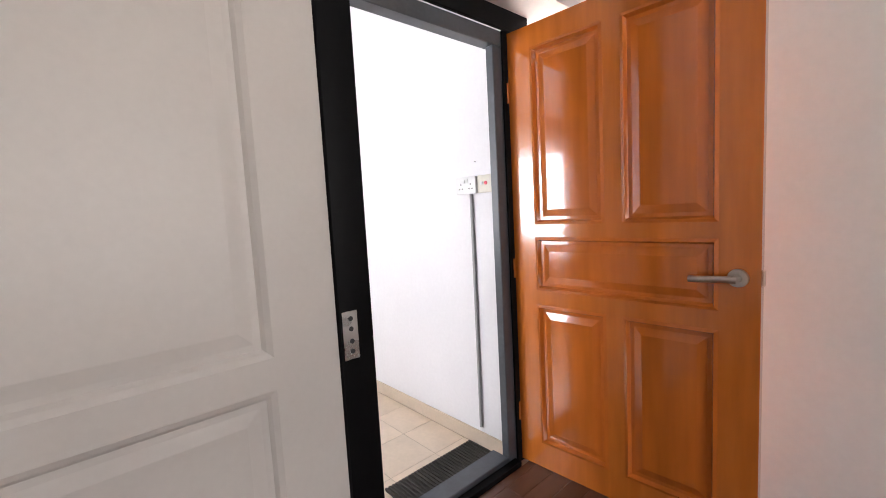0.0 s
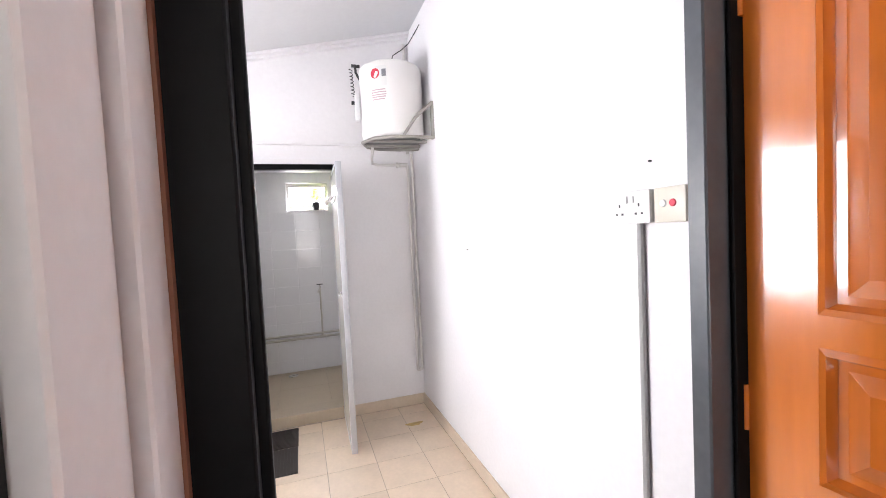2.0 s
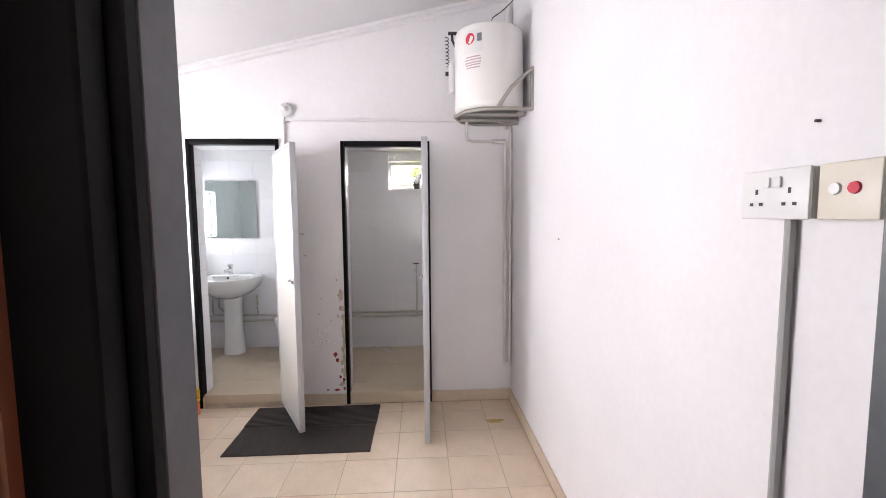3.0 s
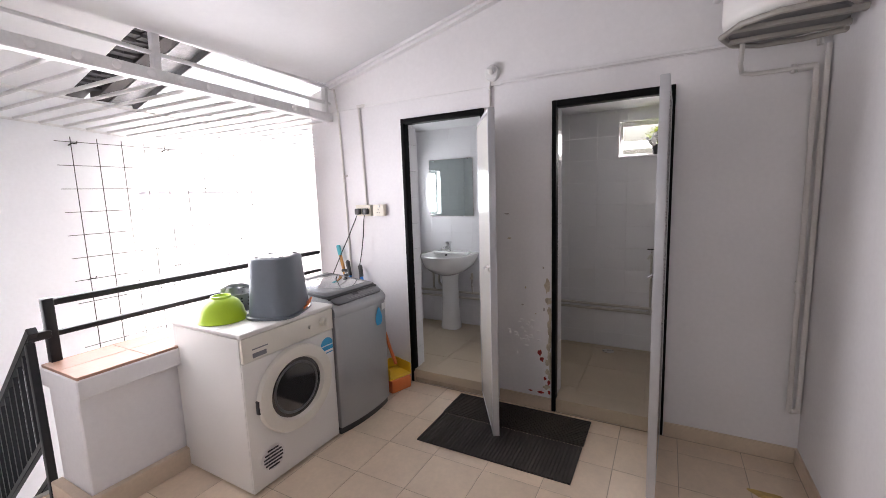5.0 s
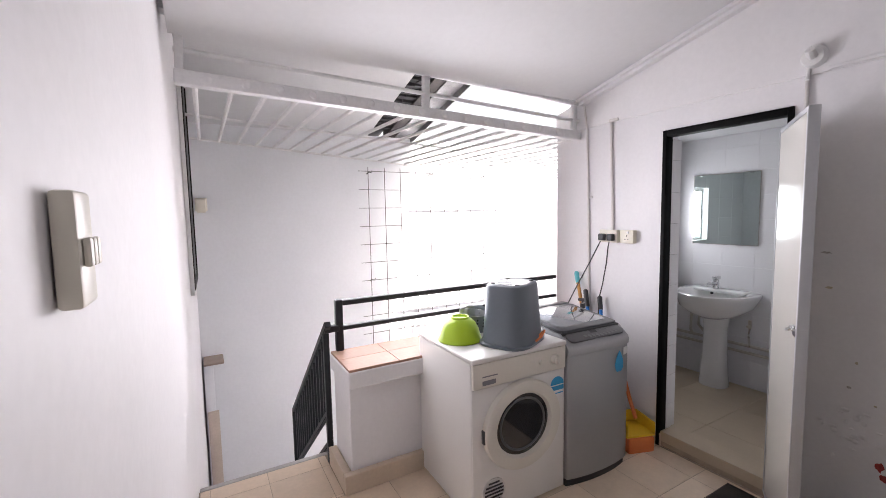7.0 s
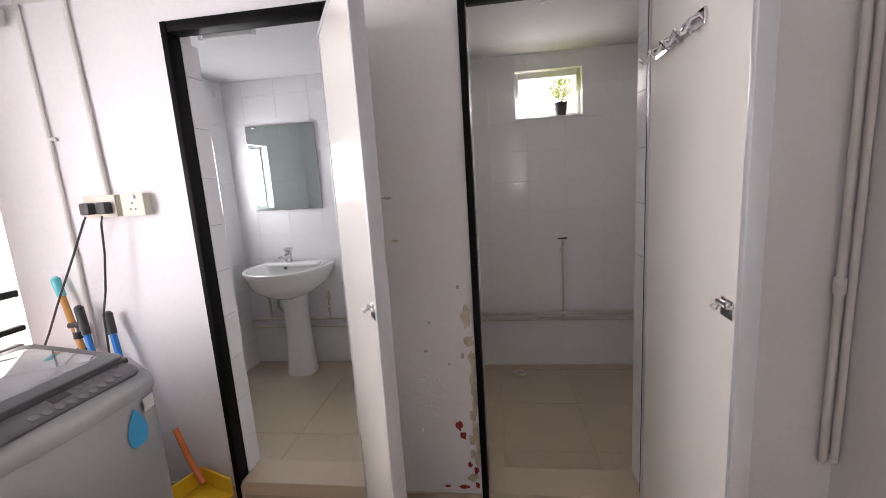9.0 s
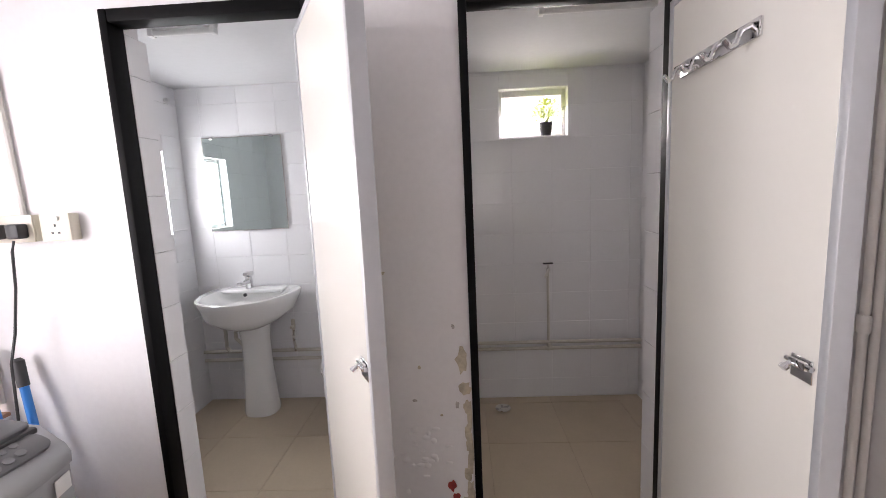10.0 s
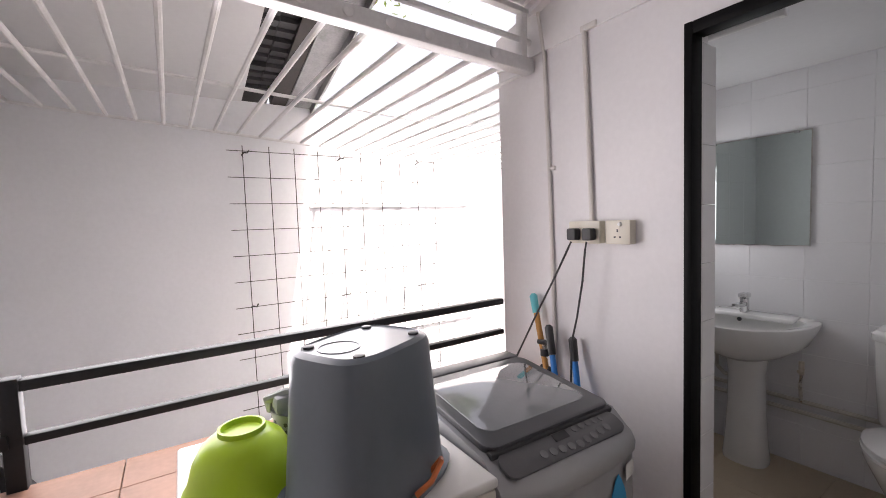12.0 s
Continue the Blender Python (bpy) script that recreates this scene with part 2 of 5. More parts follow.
def squarish(p, ax=1.0, ay=1.0):
    def f(a):
        c, s = math.cos(a), math.sin(a)
        k = (abs(c) ** p + abs(s) ** p) ** (-1 / p)
        return ax * c * k, ay * s * k
    return f


def extrude(outline, z0, z1, bevel=0.0):
    bm = bmesh.new()
    f = bm.faces.new([bm.verts.new((x, y, z0)) for x, y in outline])
    r = bmesh.ops.extrude_face_region(bm, geom=[f])
    bmesh.ops.translate(bm, vec=(0, 0, z1 - z0), verts=[v for v in r["geom"] if isinstance(v, bmesh.types.BMVert)])
    if bevel:
        bmesh.ops.bevel(bm, geom=bm.edges[:], offset=bevel, segments=2, profile=0.5, affect="EDGES")
    return bm


def moved(bm, m):
    bmesh.ops.transform(bm, matrix=m, verts=bm.verts[:])
    return bm


def joined(*bms):
    out = bmesh.new()
    for b in bms:
        me = bpy.data.meshes.new("tmp")
        b.to_mesh(me)
        b.free()
        out.from_mesh(me)
        bpy.data.meshes.remove(me)
    return out


def mesh_of(name, bm, mat, smooth=40):
    bmesh.ops.recalc_face_normals(bm, faces=bm.faces[:])
    me = bpy.data.meshes.new(name)
    bm.to_mesh(me)
    bm.free()
    me.materials.append(mat)
    if smooth:
        me.shade_smooth()
        me.set_sharp_from_angle(angle=radians(smooth))
    return me


def part(name, bm, mat, parent, label="", smooth=40):
    """One mesh under a thing or under a part, in the thing's own axes."""
    ob = new(name, mesh_of(name, bm, mat, smooth))
    ob.parent = parent
    if label:
        ob["label"] = label
    return ob


def thing(name, m, label, category, group=""):
    ob = new(name)
    ob.empty_display_size = 0.1
    ob.matrix_world = m
    return tagged(ob, label, category, group)


def single(name, bm, mat, m, label, category, group="", smooth=40):
    ob = new(name, mesh_of(name, bm, mat, smooth))
    ob.matrix_world = m
    return tagged(ob, label, category, group)


def struct(name, bm, mat, label, category="", smooth=0):
    ob = new(name, mesh_of(name, bm, mat, smooth))
    return tagged(ob, label, category or name.split("_")[0], kind="structure")


def holed(u0, u1, v0, v1, holes):
    """Splits a rectangle with rectangular holes into plain rectangles."""
    us = sorted({u0, u1, *[h[0] for h in holes], *[h[1] for h in holes]})
    vs = sorted({v0, v1, *[h[2] for h in holes], *[h[3] for h in holes]})
    out = []
    for a, b in zip(us, us[1:]):
        run = None
        for c, d in zip(vs, vs[1:]):
            mu, mv = (a + b) / 2, (c + d) / 2
            if any(h[0] < mu < h[1] and h[2] < mv < h[3] for h in holes):
                run = None
                continue
            if run is not None:
                out[run][3] = d
            else:
                out.append([a, b, c, d])
                run = len(out) - 1
    return out


# ---- the large structure ----
def ceil_z(x):
    return 3.09 + 0.235 * x


def soffit_z(x):
    return 2.45 + 0.25 * (x + 5.25)


# back wall with the two toilet doorways
D1, D2 = (-2.412, -1.746), (-1.294, -0.629)
bm = bmesh.new()
for a, b, c, d in holed(-3.32, 0.0, -0.05, 2.168, [(*D1, 0.0, 2.04), (*D2, 0.0, 2.026)]):
    box(bm, a, b, 0, 0.15, c, d)
wall_back = struct("wall_back", bm, WALL, "white painted plaster wall with two toilet doorways", "wall")
bm = bmesh.new()
vs = [bm.verts.new(p) for p in ((-3.32, -0.012, 2.168), (0, -0.012, 2.168), (0, -0.012, 3.11), (-3.32, -0.012, 2.32))]
f = bm.faces.new(vs)
r = bmesh.ops.extrude_face_region(bm, geom=[f])
bmesh.ops.translate(bm, vec=(0, 0.16, 0), verts=[v for v in r["geom"] if isinstance(v, bmesh.types.BMVert)])
struct("wall_back_upper", bm, UPPER, "white upper wall above a thin ledge", "wall")
# strip added only for the stronger shadow line below the upper wall's step
struct("trim_wall_ledge", bx(-1.62, -0.001, -0.03, -0.0125, 2.17, 2.186, 0.003), UPPER, "thin strip added to cast the back wall's shadow line", "trim")
struct("wall_right", bx(0.0, 0.15, -2.7549, 1.6, -0.05, 3.3), WALL, "plain white painted side wall", "wall")
# wall between room and laundry; the room floor lies one step higher
bm = bmesh.new()
for a, b, c, d in holed(-1.2, -0.0001, -3.0, 3.3, [(-1.11, 0.0, -0.02, 2.25)]):
    box(bm, a, b, -2.775, -2.655, c, d)
v = [bm.verts.new((x, y, z)) for z in (-3.0, 3.3) for x, y in ((-1.2, -2.775), (-1.2, -2.655), (-5.4, -2.632), (-5.4, -2.775))]
for q in ((0, 1, 2, 3), (4, 5, 6, 7), (0, 1, 5, 4), (1, 2, 6, 5), (2, 3, 7, 6), (3, 0, 4, 7)):
    bm.faces.new([v[i] for i in q])
struct("wall_door", bm, WALL, "white painted wall round the main doorway", "wall")
# ceilings
bm = bmesh.new()
vs = [bm.verts.new((x, y, ceil_z(x))) for x, y in ((-3.06, -2.62), (0.02, -2.62), (0.02, 0.0), (-3.06, 0.0))]
f = bm.faces.new(vs)
r = bmesh.ops.extrude_face_region(bm, geom=[f])
bmesh.ops.translate(bm, vec=(0, 0, 0.09), verts=[v for v in r["geom"] if isinstance(v, bmesh.types.BMVert)])
struct("ceiling", bm, CEIL, "sloping white boarded ceiling of the laundry", "ceiling")


def sloped_strip(y0, y1, x0, x1, dz, h):
    b = bmesh.new()
    v = [b.verts.new((x, y, ceil_z(x) + dz + k)) for k in (0, h) for x, y in ((x0, y0), (x1, y0), (x1, y1), (x0, y1))]
    for q in ((0, 1, 2, 3), (4, 5, 6, 7), (0, 1, 5, 4), (1, 2, 6, 5), (2, 3, 7, 6), (3, 0, 4, 7)):
        b.faces.new([v[i] for i in q])
    return b


struct("trim_cornice", joined(sloped_strip(-0.055, -0.013, -3.05, -0.001, -0.04, 0.039), sloped_strip(-0.085, -0.056, -3.05, -0.001, -0.02, 0.019)), UPPER, "white painted cornice strip under the sloping ceiling", "trim")
struct("trim_eaves_beam", bx(-3.15, -3.03, -2.61, -0.013, 2.412, 2.44, 0.006), GRILLE, "white painted beam along the ceiling edge", "trim")

# laundry floor slab and landing edge
struct("floor", boxes([(-3.0, 0.0, -2.655, 0.0, -0.16, -0.0016), (-3.44, -3.0, -2.655, -1.9, -0.16, -0.0016), (-1.11, 0.0, -2.775, -2.655, -0.16, -0.012)]), GROUT, "laundry floor of beige tiles with thin joints", "floor")
floor_ob = bpy.data.objects["floor"]
struct("floor_edge", bx(-3.475, -3.44, -2.638, -1.9, -0.16, 0.004, 0.005), CONC, "pale stair nosing at the landing edge", "floor")
struct("floor_room", bx(-4.0, 0.6, -7.2, -2.776, -0.16, 0.128), GROUT, "dark wooden strip floor of the front room", "floor")
# low parapet along the open side
struct("wall_parapet", boxes([(-3.32, -3.01, -1.885, -0.0001, -2.6, 0.605), (-3.345, -2.955, -1.9, -0.0001, 0.605, 0.7)], 0.006), WALL, "white parapet wall with an overhanging cap", "wall")
# skirting tiles
struct("baseboard_right", bx(-0.012, -0.001, -2.75, -0.001, 0.0, 0.085), SKIRT, "beige tile skirting", "baseboard")
struct("baseboard_back", boxes([(-0.625, -0.013, -0.012, -0.001, 0.0, 0.085), (-1.66, -1.296, -0.012, -0.001, 0.0, 0.085), (-2.99, -2.38, -0.012, -0.001, 0.0, 0.085)]), SKIRT, "beige tile skirting", "baseboard")
struct("baseboard_parapet", boxes([(-3.008, -2.97, -1.935, -0.001, 0.0, 0.115), (-3.325, -3.0081, -1.935, -1.887, 0.0, 0.115)], 0.004), SKIRT, "beige tile skirting round the parapet", "baseboard")

# toilets
struct("wall_toilet_rear", boxes([(-3.3, -1.04, 1.3797, 1.52, -0.1, 2.5), (-0.612, 0.0, 1.3797, 1.52, -0.1, 2.5), (-1.04, -0.612, 1.3797, 1.52, -0.1, 1.752), (-1.04, -0.612, 1.3797, 1.52, 2.053, 2.5)]), WGROUT, "white tiled rear wall of the toilets", "wall")
struct("wall_toilet_side", boxes([(-3.31, -3.1317, 0.15, 0.84, -0.1, 2.4), (-3.31, -3.1317, 1.2, 1.39, -0.1, 2.4), (-3.31, -3.1317, 0.84, 1.2, -0.1, 1.24), (-3.31, -3.1317, 0.84, 1.2, 1.76, 2.4)]), WGROUT, "white tiled side wall with a louvre window", "wall")
struct("wall_toilet_partition", bx(-1.6783, -1.5817, 0.15, 1.379, -0.1, 2.2), WGROUT, "white tiled partition between the toilets", "wall")
struct("wall_shower_side", bx(-0.1483, -0.001, 0.15, 1.379, -0.1, 2.3), WGROUT, "white tiled side wall of the shower", "wall")
struct("ceiling_toilet", bx(-3.3, -1.63, 0.15, 1.39, 2.17, 2.2), CEIL, "low white toilet ceiling", "ceiling")
struct("ceiling_shower", bx(-1.6299, 0.0, 0.15, 1.39, 2.16, 2.2), CEIL, "low white shower ceiling", "ceiling")
struct("roof_toilets", bx(-3.32, 0.0, 0.151, 1.6, 2.5, 2.6), CONC, "flat roof over the toilets", "roof")
struct("floor_toilet", bx(-3.142, -1.668, 0.0, 1.39, -0.1, 0.034), GROUT, "toilet floor of tan tiles", "floor")
struct("floor_shower", bx(-1.592, -0.138, 0.15, 1.39, -0.1, 0.0), GROUT, "shower floor of tan tiles", "floor")
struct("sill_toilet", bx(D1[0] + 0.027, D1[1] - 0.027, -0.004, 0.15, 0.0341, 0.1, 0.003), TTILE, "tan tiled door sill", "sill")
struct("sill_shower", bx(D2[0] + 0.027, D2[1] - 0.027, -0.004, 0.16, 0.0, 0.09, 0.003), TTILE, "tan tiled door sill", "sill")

# outside: facing wall, stairs, roofs, ground
struct("wall_facing", bx(-5.55, -5.32, -2.9, 2.4, -3.0, 2.44), OUTW, "white outside wall across the stair well, partly sunlit", "wall")
struct("trim_facing_ledge", boxes([(-5.319, -5.295, -0.42, 1.35, 1.60, 1.635), (-5.319, -5.29, -0.6, 1.3, 0.40, 0.435)], 0.004), OUTW, "thin painted ledges on the outside wall", "trim")
struct("wall_yard_end", bx(-5.32, -3.15, 2.2, 2.4, -3.0, 2.3), OUTW, "white end wall of the yard", "wall")
struct("pavement_yard", bx(-5.32, -3.30, -1.2, 2.2, -2.75, -2.6), CONC, "concrete floor of the lower yard", "pavement")
struct("wall_stair_base", bx(-3.6, -3.4401, -1.8, 2.2, -2.6, -0.2), OUTW, "white wall below the landing", "wall")
bm = bmesh.new()
for k in range(10):
    box(bm, -3.475 - 0.24 * (k + 1), -3.475 - 0.24 * k, -2.628, -1.93, -0.35 - 0.18 * k, -0.18 * (k + 1))
box(bm, -5.32, -3.475 - 0.239 * 8, -2.628, -1.2, -2.6, -1.98)
struct("stairs", bm, CONC, "pale concrete stairs going down from the landing", "stairs")
struct("ground", bx(-300, 300, -300, 300, -2.95, -2.76), SOIL, "outdoor ground", "ground")


def slab(y0, y1, x0, x1, dz, h):
    b = bmesh.new()
    v = [b.verts.new((x, y, soffit_z(x) + dz + k)) for k in (0, h) for x, y in ((x0, y0), (x1, y0), (x1, y1), (x0, y1))]
    for q in ((0, 1, 2, 3), (4, 5, 6, 7), (0, 1, 5, 4), (1, 2, 6, 5), (2, 3, 7, 6), (3, 0, 4, 7)):
        b.faces.new([v[i] for i in q])
    return b


struct("ceiling_stairwell", slab(-2.9, -0.9, -5.54, -3.04, 0.0, 0.05), CEIL, "white soffit over the stair well", "ceiling")
struct("trim_roof_fascia", joined(slab(-0.675, -0.56, -5.4, -3.04, 0.02, 0.12)), FASCIA, "dark fascia board of the upper roof", "trim")
struct("trim_roof_flashing", joined(slab(-0.559, -0.36, -5.4, -3.04, 0.01, 0.03), slab(-0.37, -0.355, -5.4, -3.04, -0.05, 0.06)), FLASH, "weathered zinc gutter edge", "trim")
roof = struct("roof_upper", slab(-2.9, -0.68, -5.6, -2.9, 0.10, 0.06), ROOFT, "black tiled roof over the stair well", "roof")
random.seed(5)
bm = bmesh.new()
for k in range(24):
    x = -5.25 + k * 0.095
    for j in range(2):
        y0 = -0.9 + j * 0.113
        v = box(bm, x, x + 0.088, y0, y0 + 0.108, soffit_z(x) + 0.055 + random.uniform(-0.006, 0.006), soffit_z(x) + 0.085)
part("tile_ends", bm, ROOFT, roof, "rows of dark tile ends", 0)

# unseen wall and roof, added to stop sun leaking through the eaves gap
struct("wall_above_eaves", bx(-3.05, -2.98, -2.9, -0.3, 2.441, 3.2), OUTW, "unseen blocking wall above the laundry eaves", "wall")
struct("roof_laundry", sloped_strip(-2.7, 0.15, -3.04, 0.2, 0.12, 0.08), ROOFT, "unseen dark sloping roof over the laundry", "roof")

# front room
struct("wall_room_left", bx(-4.1, -4.0, -7.2, -2.775, -0.1, 2.9), ROOMW, "cream wall of the front room", "wall")
struct("wall_room_right", bx(0.34, 0.45, -7.2, -2.776, -0.1, 2.9), ROOMW, "pale grey wall beside the open wooden door", "wall")
# unseen rear wall; its window opening is assumed, cut for the added fill lamp
bm = bmesh.new()
for a, b, c, d in holed(-4.0, 0.34, -0.1, 2.9, [(-2.3, -0.3, 0.9, 2.35)]):
    box(bm, a, b, -7.2, -7.05, c, d)
struct("wall_room_back", bm, ROOMW, "unseen cream wall with an assumed window opening", "wall")
struct("ceiling_room", bx(-4.1, 0.45, -7.2, -2.775, 2.75, 2.85), CEIL, "white ceiling of the front room", "ceiling")
struct("wall_room_front", boxes([(-4.0, -2.1, -3.16, -2.776, 0.129, 2.75), (-2.1, -1.212, -3.16, -2.776, 2.146, 2.75), (-1.212, -1.131, -3.04, -2.776, 0.129, 2.25), (-1.212, 0.34, -2.99, -2.776, 2.256, 2.75), (-2.1, -1.212, -3.08, -2.776, 0.129, 2.146)]), ROOMW, "cream wall beside the doorway", "wall")

# ---- door frames ----
fr = thing("door_frame", pose(0, 0, 0), "black and charcoal painted wooden door frame of the main doorway, chipped", "door frame")
fr["kind"] = "structure"
part("jamb_left", boxes([(-1.11, -1.01, -2.775, -2.735, 0, 2.16), (-1.11, -0.994, -2.734, -2.71, 0, 2.16), (-1.11, -1.01, -2.709, -2.695, 0, 2.16)], 0.004), BLACK, fr)
part("jamb_left_face", boxes([(-1.103, -1.012, -2.694, -2.62, 0, 2.25)], 0.004), GREYJ, fr, "worn charcoal jamb face with sheen in its colour")
part("jamb_left_bead", boxes([(-1.0119, -1.004, -2.694, -2.621, 0, 2.25)], 0.002), GREYS, fr)
random.seed(8)
part("chipped_edge", boxes([(-1.1035 - random.uniform(0.001, 0.009), -1.1031, -2.634, -2.623, k * 0.03, k * 0.03 + random.uniform(0.008, 0.0299)) for k in range(16, 76)]), GREYJ, fr, "chipped paint edge")
part("jamb_right", boxes([(-0.205, -0.001, -2.80, -2.757, 0, 2.09)], 0.004), GREYS, fr)
part("jamb_right_stop", boxes([(-0.15, -0.001, -2.811, -2.801, 0, 2.16)], 0.003), BLACK, fr)
part("head", boxes([(-1.11, -0.001, -2.80, -2.735, 2.091, 2.16)], 0.004), GREYS, fr)
part("head_stop", boxes([(-1.11, 0.03, -2.82, -2.801, 2.161, 2.252)], 0.003), BLACK, fr)
part("threshold", boxes([(-1.01, -0.2055, -2.80, -2.70, -0.0119, 0.178)], 0.004), GREYS, fr)
part("threshold_stop", boxes([(-1.06, -0.1625, -2.842, -2.801, 0.0, 0.158)], 0.003), BLACK, fr, "black painted threshold edge")
part("bare_edge", boxes([(-1.105, -1.088, -2.79, -2.7755, 0.14, 2.16)]), REDW, fr, "bare reddish wood edge")
po = thing("door_post", pose(-1.146, -3.1, 0), "black painted door post with a steel strike plate", "door post")
po["kind"] = "structure"
part("post", bx(-0.064, 0.026, -0.055, 0.055, 0.129, 2.74, 0.004), BLACK, po)
sp = part("strike_plate", bx(-0.058, -0.018, -0.0575, -0.055, 1.03, 1.148, 0.001, 1), STEEL, po, "steel strike plate with screw holes")
part("screw_holes", joined(*[rod(bmesh.new(), (-0.037, -0.0592, z), (-0.037, -0.0565, z), 0.006) for z in (1.05, 1.075, 1.105, 1.13)]), DARKP, sp)
struct("trim_lining", boxes([(-1.13, -1.096, -3.044, -2.93, 0.14, 2.25), (-1.13, -1.112, -2.929, -2.88, 0.14, 2.25), (-1.13, -1.092, -2.879, -2.791, 0.14, 2.25)], 0.004), WALL, "cream painted lining with a groove", "trim")


def toilet_frame(x0, x1, z1, label):
    f = thing("door_frame", pose((x0 + x1) / 2, 0, 0), label, "door frame", "toilet door frames")
    f["kind"] = "structure"
    h = (x1 - x0) / 2
    part("jamb", bx(-h, -h + 0.026, -0.014, 0.055, 0, z1, 0.004), BLACK, f)
    part("jamb", bx(h - 0.026, h, -0.014, 0.055, 0, z1, 0.004), BLACK, f)
    part("head", bx(-h + 0.0265, h - 0.0265, -0.013, 0.055, z1 - 0.04, z1, 0.004), BLACK, f)
    return f


toilet_frame(*D1, 2.04, "black painted wooden frame of the toilet doorway")
toilet_frame(*D2, 2.026, "black painted wooden frame of the shower doorway")


# ---- doors ----
def panelled_door(name, m, w, h, t, panels, frame_mat, panel_mat, label, raised=True):
    """A leaf of stiles and rails with bevelled panels; hinge at the origin, face at local y 0."""
    d = thing(name, m, label, "door")
    rows = holed(0, w, 0, h, panels)
    part("leaf_frame", boxes([(a, b, 0, t, c, e) for a, b, c, e in rows]), frame_mat, d)
    for a, b, c, e in panels:
        bm = bmesh.new()
        inset, deep = 0.034, 0.014
        loops = []
        for i, y in ((0, 0.0005), (0.012, -0.004 if raised else 0.006), (0.020, deep), (inset, deep), (inset + 0.03, 0.005 if raised else 0.010)):
            loops.append([bm.verts.new(p) for p in ((a + i, y, c + i), (b - i, y, c + i), (b - i, y, e - i), (a + i, y, e - i))])
        skin(bm, loops, False, True)
        bk = [bm.verts.new(p) for p in ((a, t - 0.004, c), (b, t - 0.004, c), (b, t - 0.004, e), (a, t - 0.004, e))]
        bm.faces.new(bk)
        part("panel", bm, panel_mat, d, smooth=0)
    return d


main = panelled_door("wooden_door", pose(-0.119, -2.813, 0.143, 0, 0, -87.3), 0.93, 2.005, 0.045,
                     [(0.114, 0.434, 1.148, 1.912), (0.502, 0.816, 1.148, 1.912), (0.114, 0.816, 0.85, 1.092), (0.114, 0.434, 0.12, 0.784), (0.502, 0.816, 0.12, 0.784)],
                     VARN, VARNP, "glossy orange varnished wooden panel door, standing open")
hd = part("handle", joined(rod(bmesh.new(), (0.87, -0.0005, 0.965), (0.87, -0.012, 0.965), 0.03, 0.028, 24), rod(bmesh.new(), (0.87, -0.012, 0.965), (0.87, -0.05, 0.965), 0.013, 0.012, 16),
                           tube([(0.873, -0.05, 0.965), (0.835, -0.055, 0.967), (0.785, -0.052, 0.963), (0.74, -0.046, 0.96)], 0.011, 10)), NICKEL, main, "satin nickel lever handle")
part("latch", bx(0.93, 0.937, 0.012, 0.032, 0.94, 0.99, 0.001, 1), NICKEL, main)
part("hinge", joined(*[rod(bmesh.new(), (-0.004, -0.004, z), (-0.004, -0.004, z + 0.09), 0.007) for z in (0.2, 0.9, 1.7)]), VARN, main)

white = panelled_door("panel_door", pose(-2.098, -3.145, 0.142), 0.885, 2.0, 0.04,
                      [(0.165, 0.735, 0.94, 1.86), (0.165, 0.735, 0.57, 0.868), (0.165, 0.735, 0.14, 0.47)], DOORW, DOORW, "closed cream painted moulded panel door", False)


def flush_door(name, m, w, h, label):
    """A flush sheet-covered toilet door with an aluminium edge; hinge at the origin."""
    d = thing(name, m, label, "door", "toilet doors")
    part("leaf", bx(0.02, w - 0.022, -0.016, 0.016, 0.02, h - 0.02, 0.002, 1), LAM, d)
    part("edge_strip", joined(bx(w - 0.0215, w, -0.019, 0.019, 0.0, h, 0.003), bx(0.0, 0.0195, -0.019, 0.019, 0.0, h, 0.003)), GRILLE_G, d, "grey aluminium edge strip")
    part("edge_cap", joined(bx(0.02, w - 0.022, -0.018, 0.018, h - 0.0195, h, 0.002), bx(0.02, w - 0.022, -0.018, 0.018, 0.0, 0.0195, 0.002)), GRILLE_G, d)
    return d


GRILLE_G = material("grey_aluminium", (0.5, 0.51, 0.53), 0.42, 0.4, var=0.05, bump=0.02)


def barrel_latch(parent, u, side, z):
    s = side
    la = part("latch", joined(bx(u - 0.045, u + 0.005, s * 0.0165, s * 0.0195, z - 0.022, z + 0.022, 0.001, 1), bx(u - 0.04, u, s * 0.0195, s * 0.03, z + 0.002, z + 0.018, 0.003),
                              rod(bmesh.new(), (u - 0.05, s * 0.024, z + 0.01), (u + 0.01, s * 0.024, z + 0.01), 0.005)), CHROME, parent, "chrome slide latch")
    part("latch_knob", joined(rod(bmesh.new(), (u - 0.035, s * 0.026, z + 0.008), (u - 0.035, s * 0.037, z + 0.0), 0.005), rod(bmesh.new(), (u - 0.035, s * 0.035, z + 0.001), (u - 0.035, s * 0.042, z - 0.005), 0.008)), CHROME, la)


d1 = flush_door("toilet_door", pose(-1.772, -0.035, 0.055, 0, 0, -60.2), 0.567, 1.875, "white laminate toilet door with grey edging, standing open")
barrel_latch(d1, 0.54, -1, 1.0)
d2 = flush_door("shower_door", pose(-0.662, -0.035, 0.02, 0, 0, -91.2), 0.61, 1.922, "cream laminate shower door with grey edging and a coat hook rail, open")
barrel_latch(d2, 0.575, -1, 1.055)
hk = part("hook_rail", moved(bx(-0.152, 0.165, -0.0245, -0.0165, -0.02, 0.02, 0.003), Matrix.Translation((0.235, 0, 1.71))), CHROME, d2, "chrome coat hook rail")
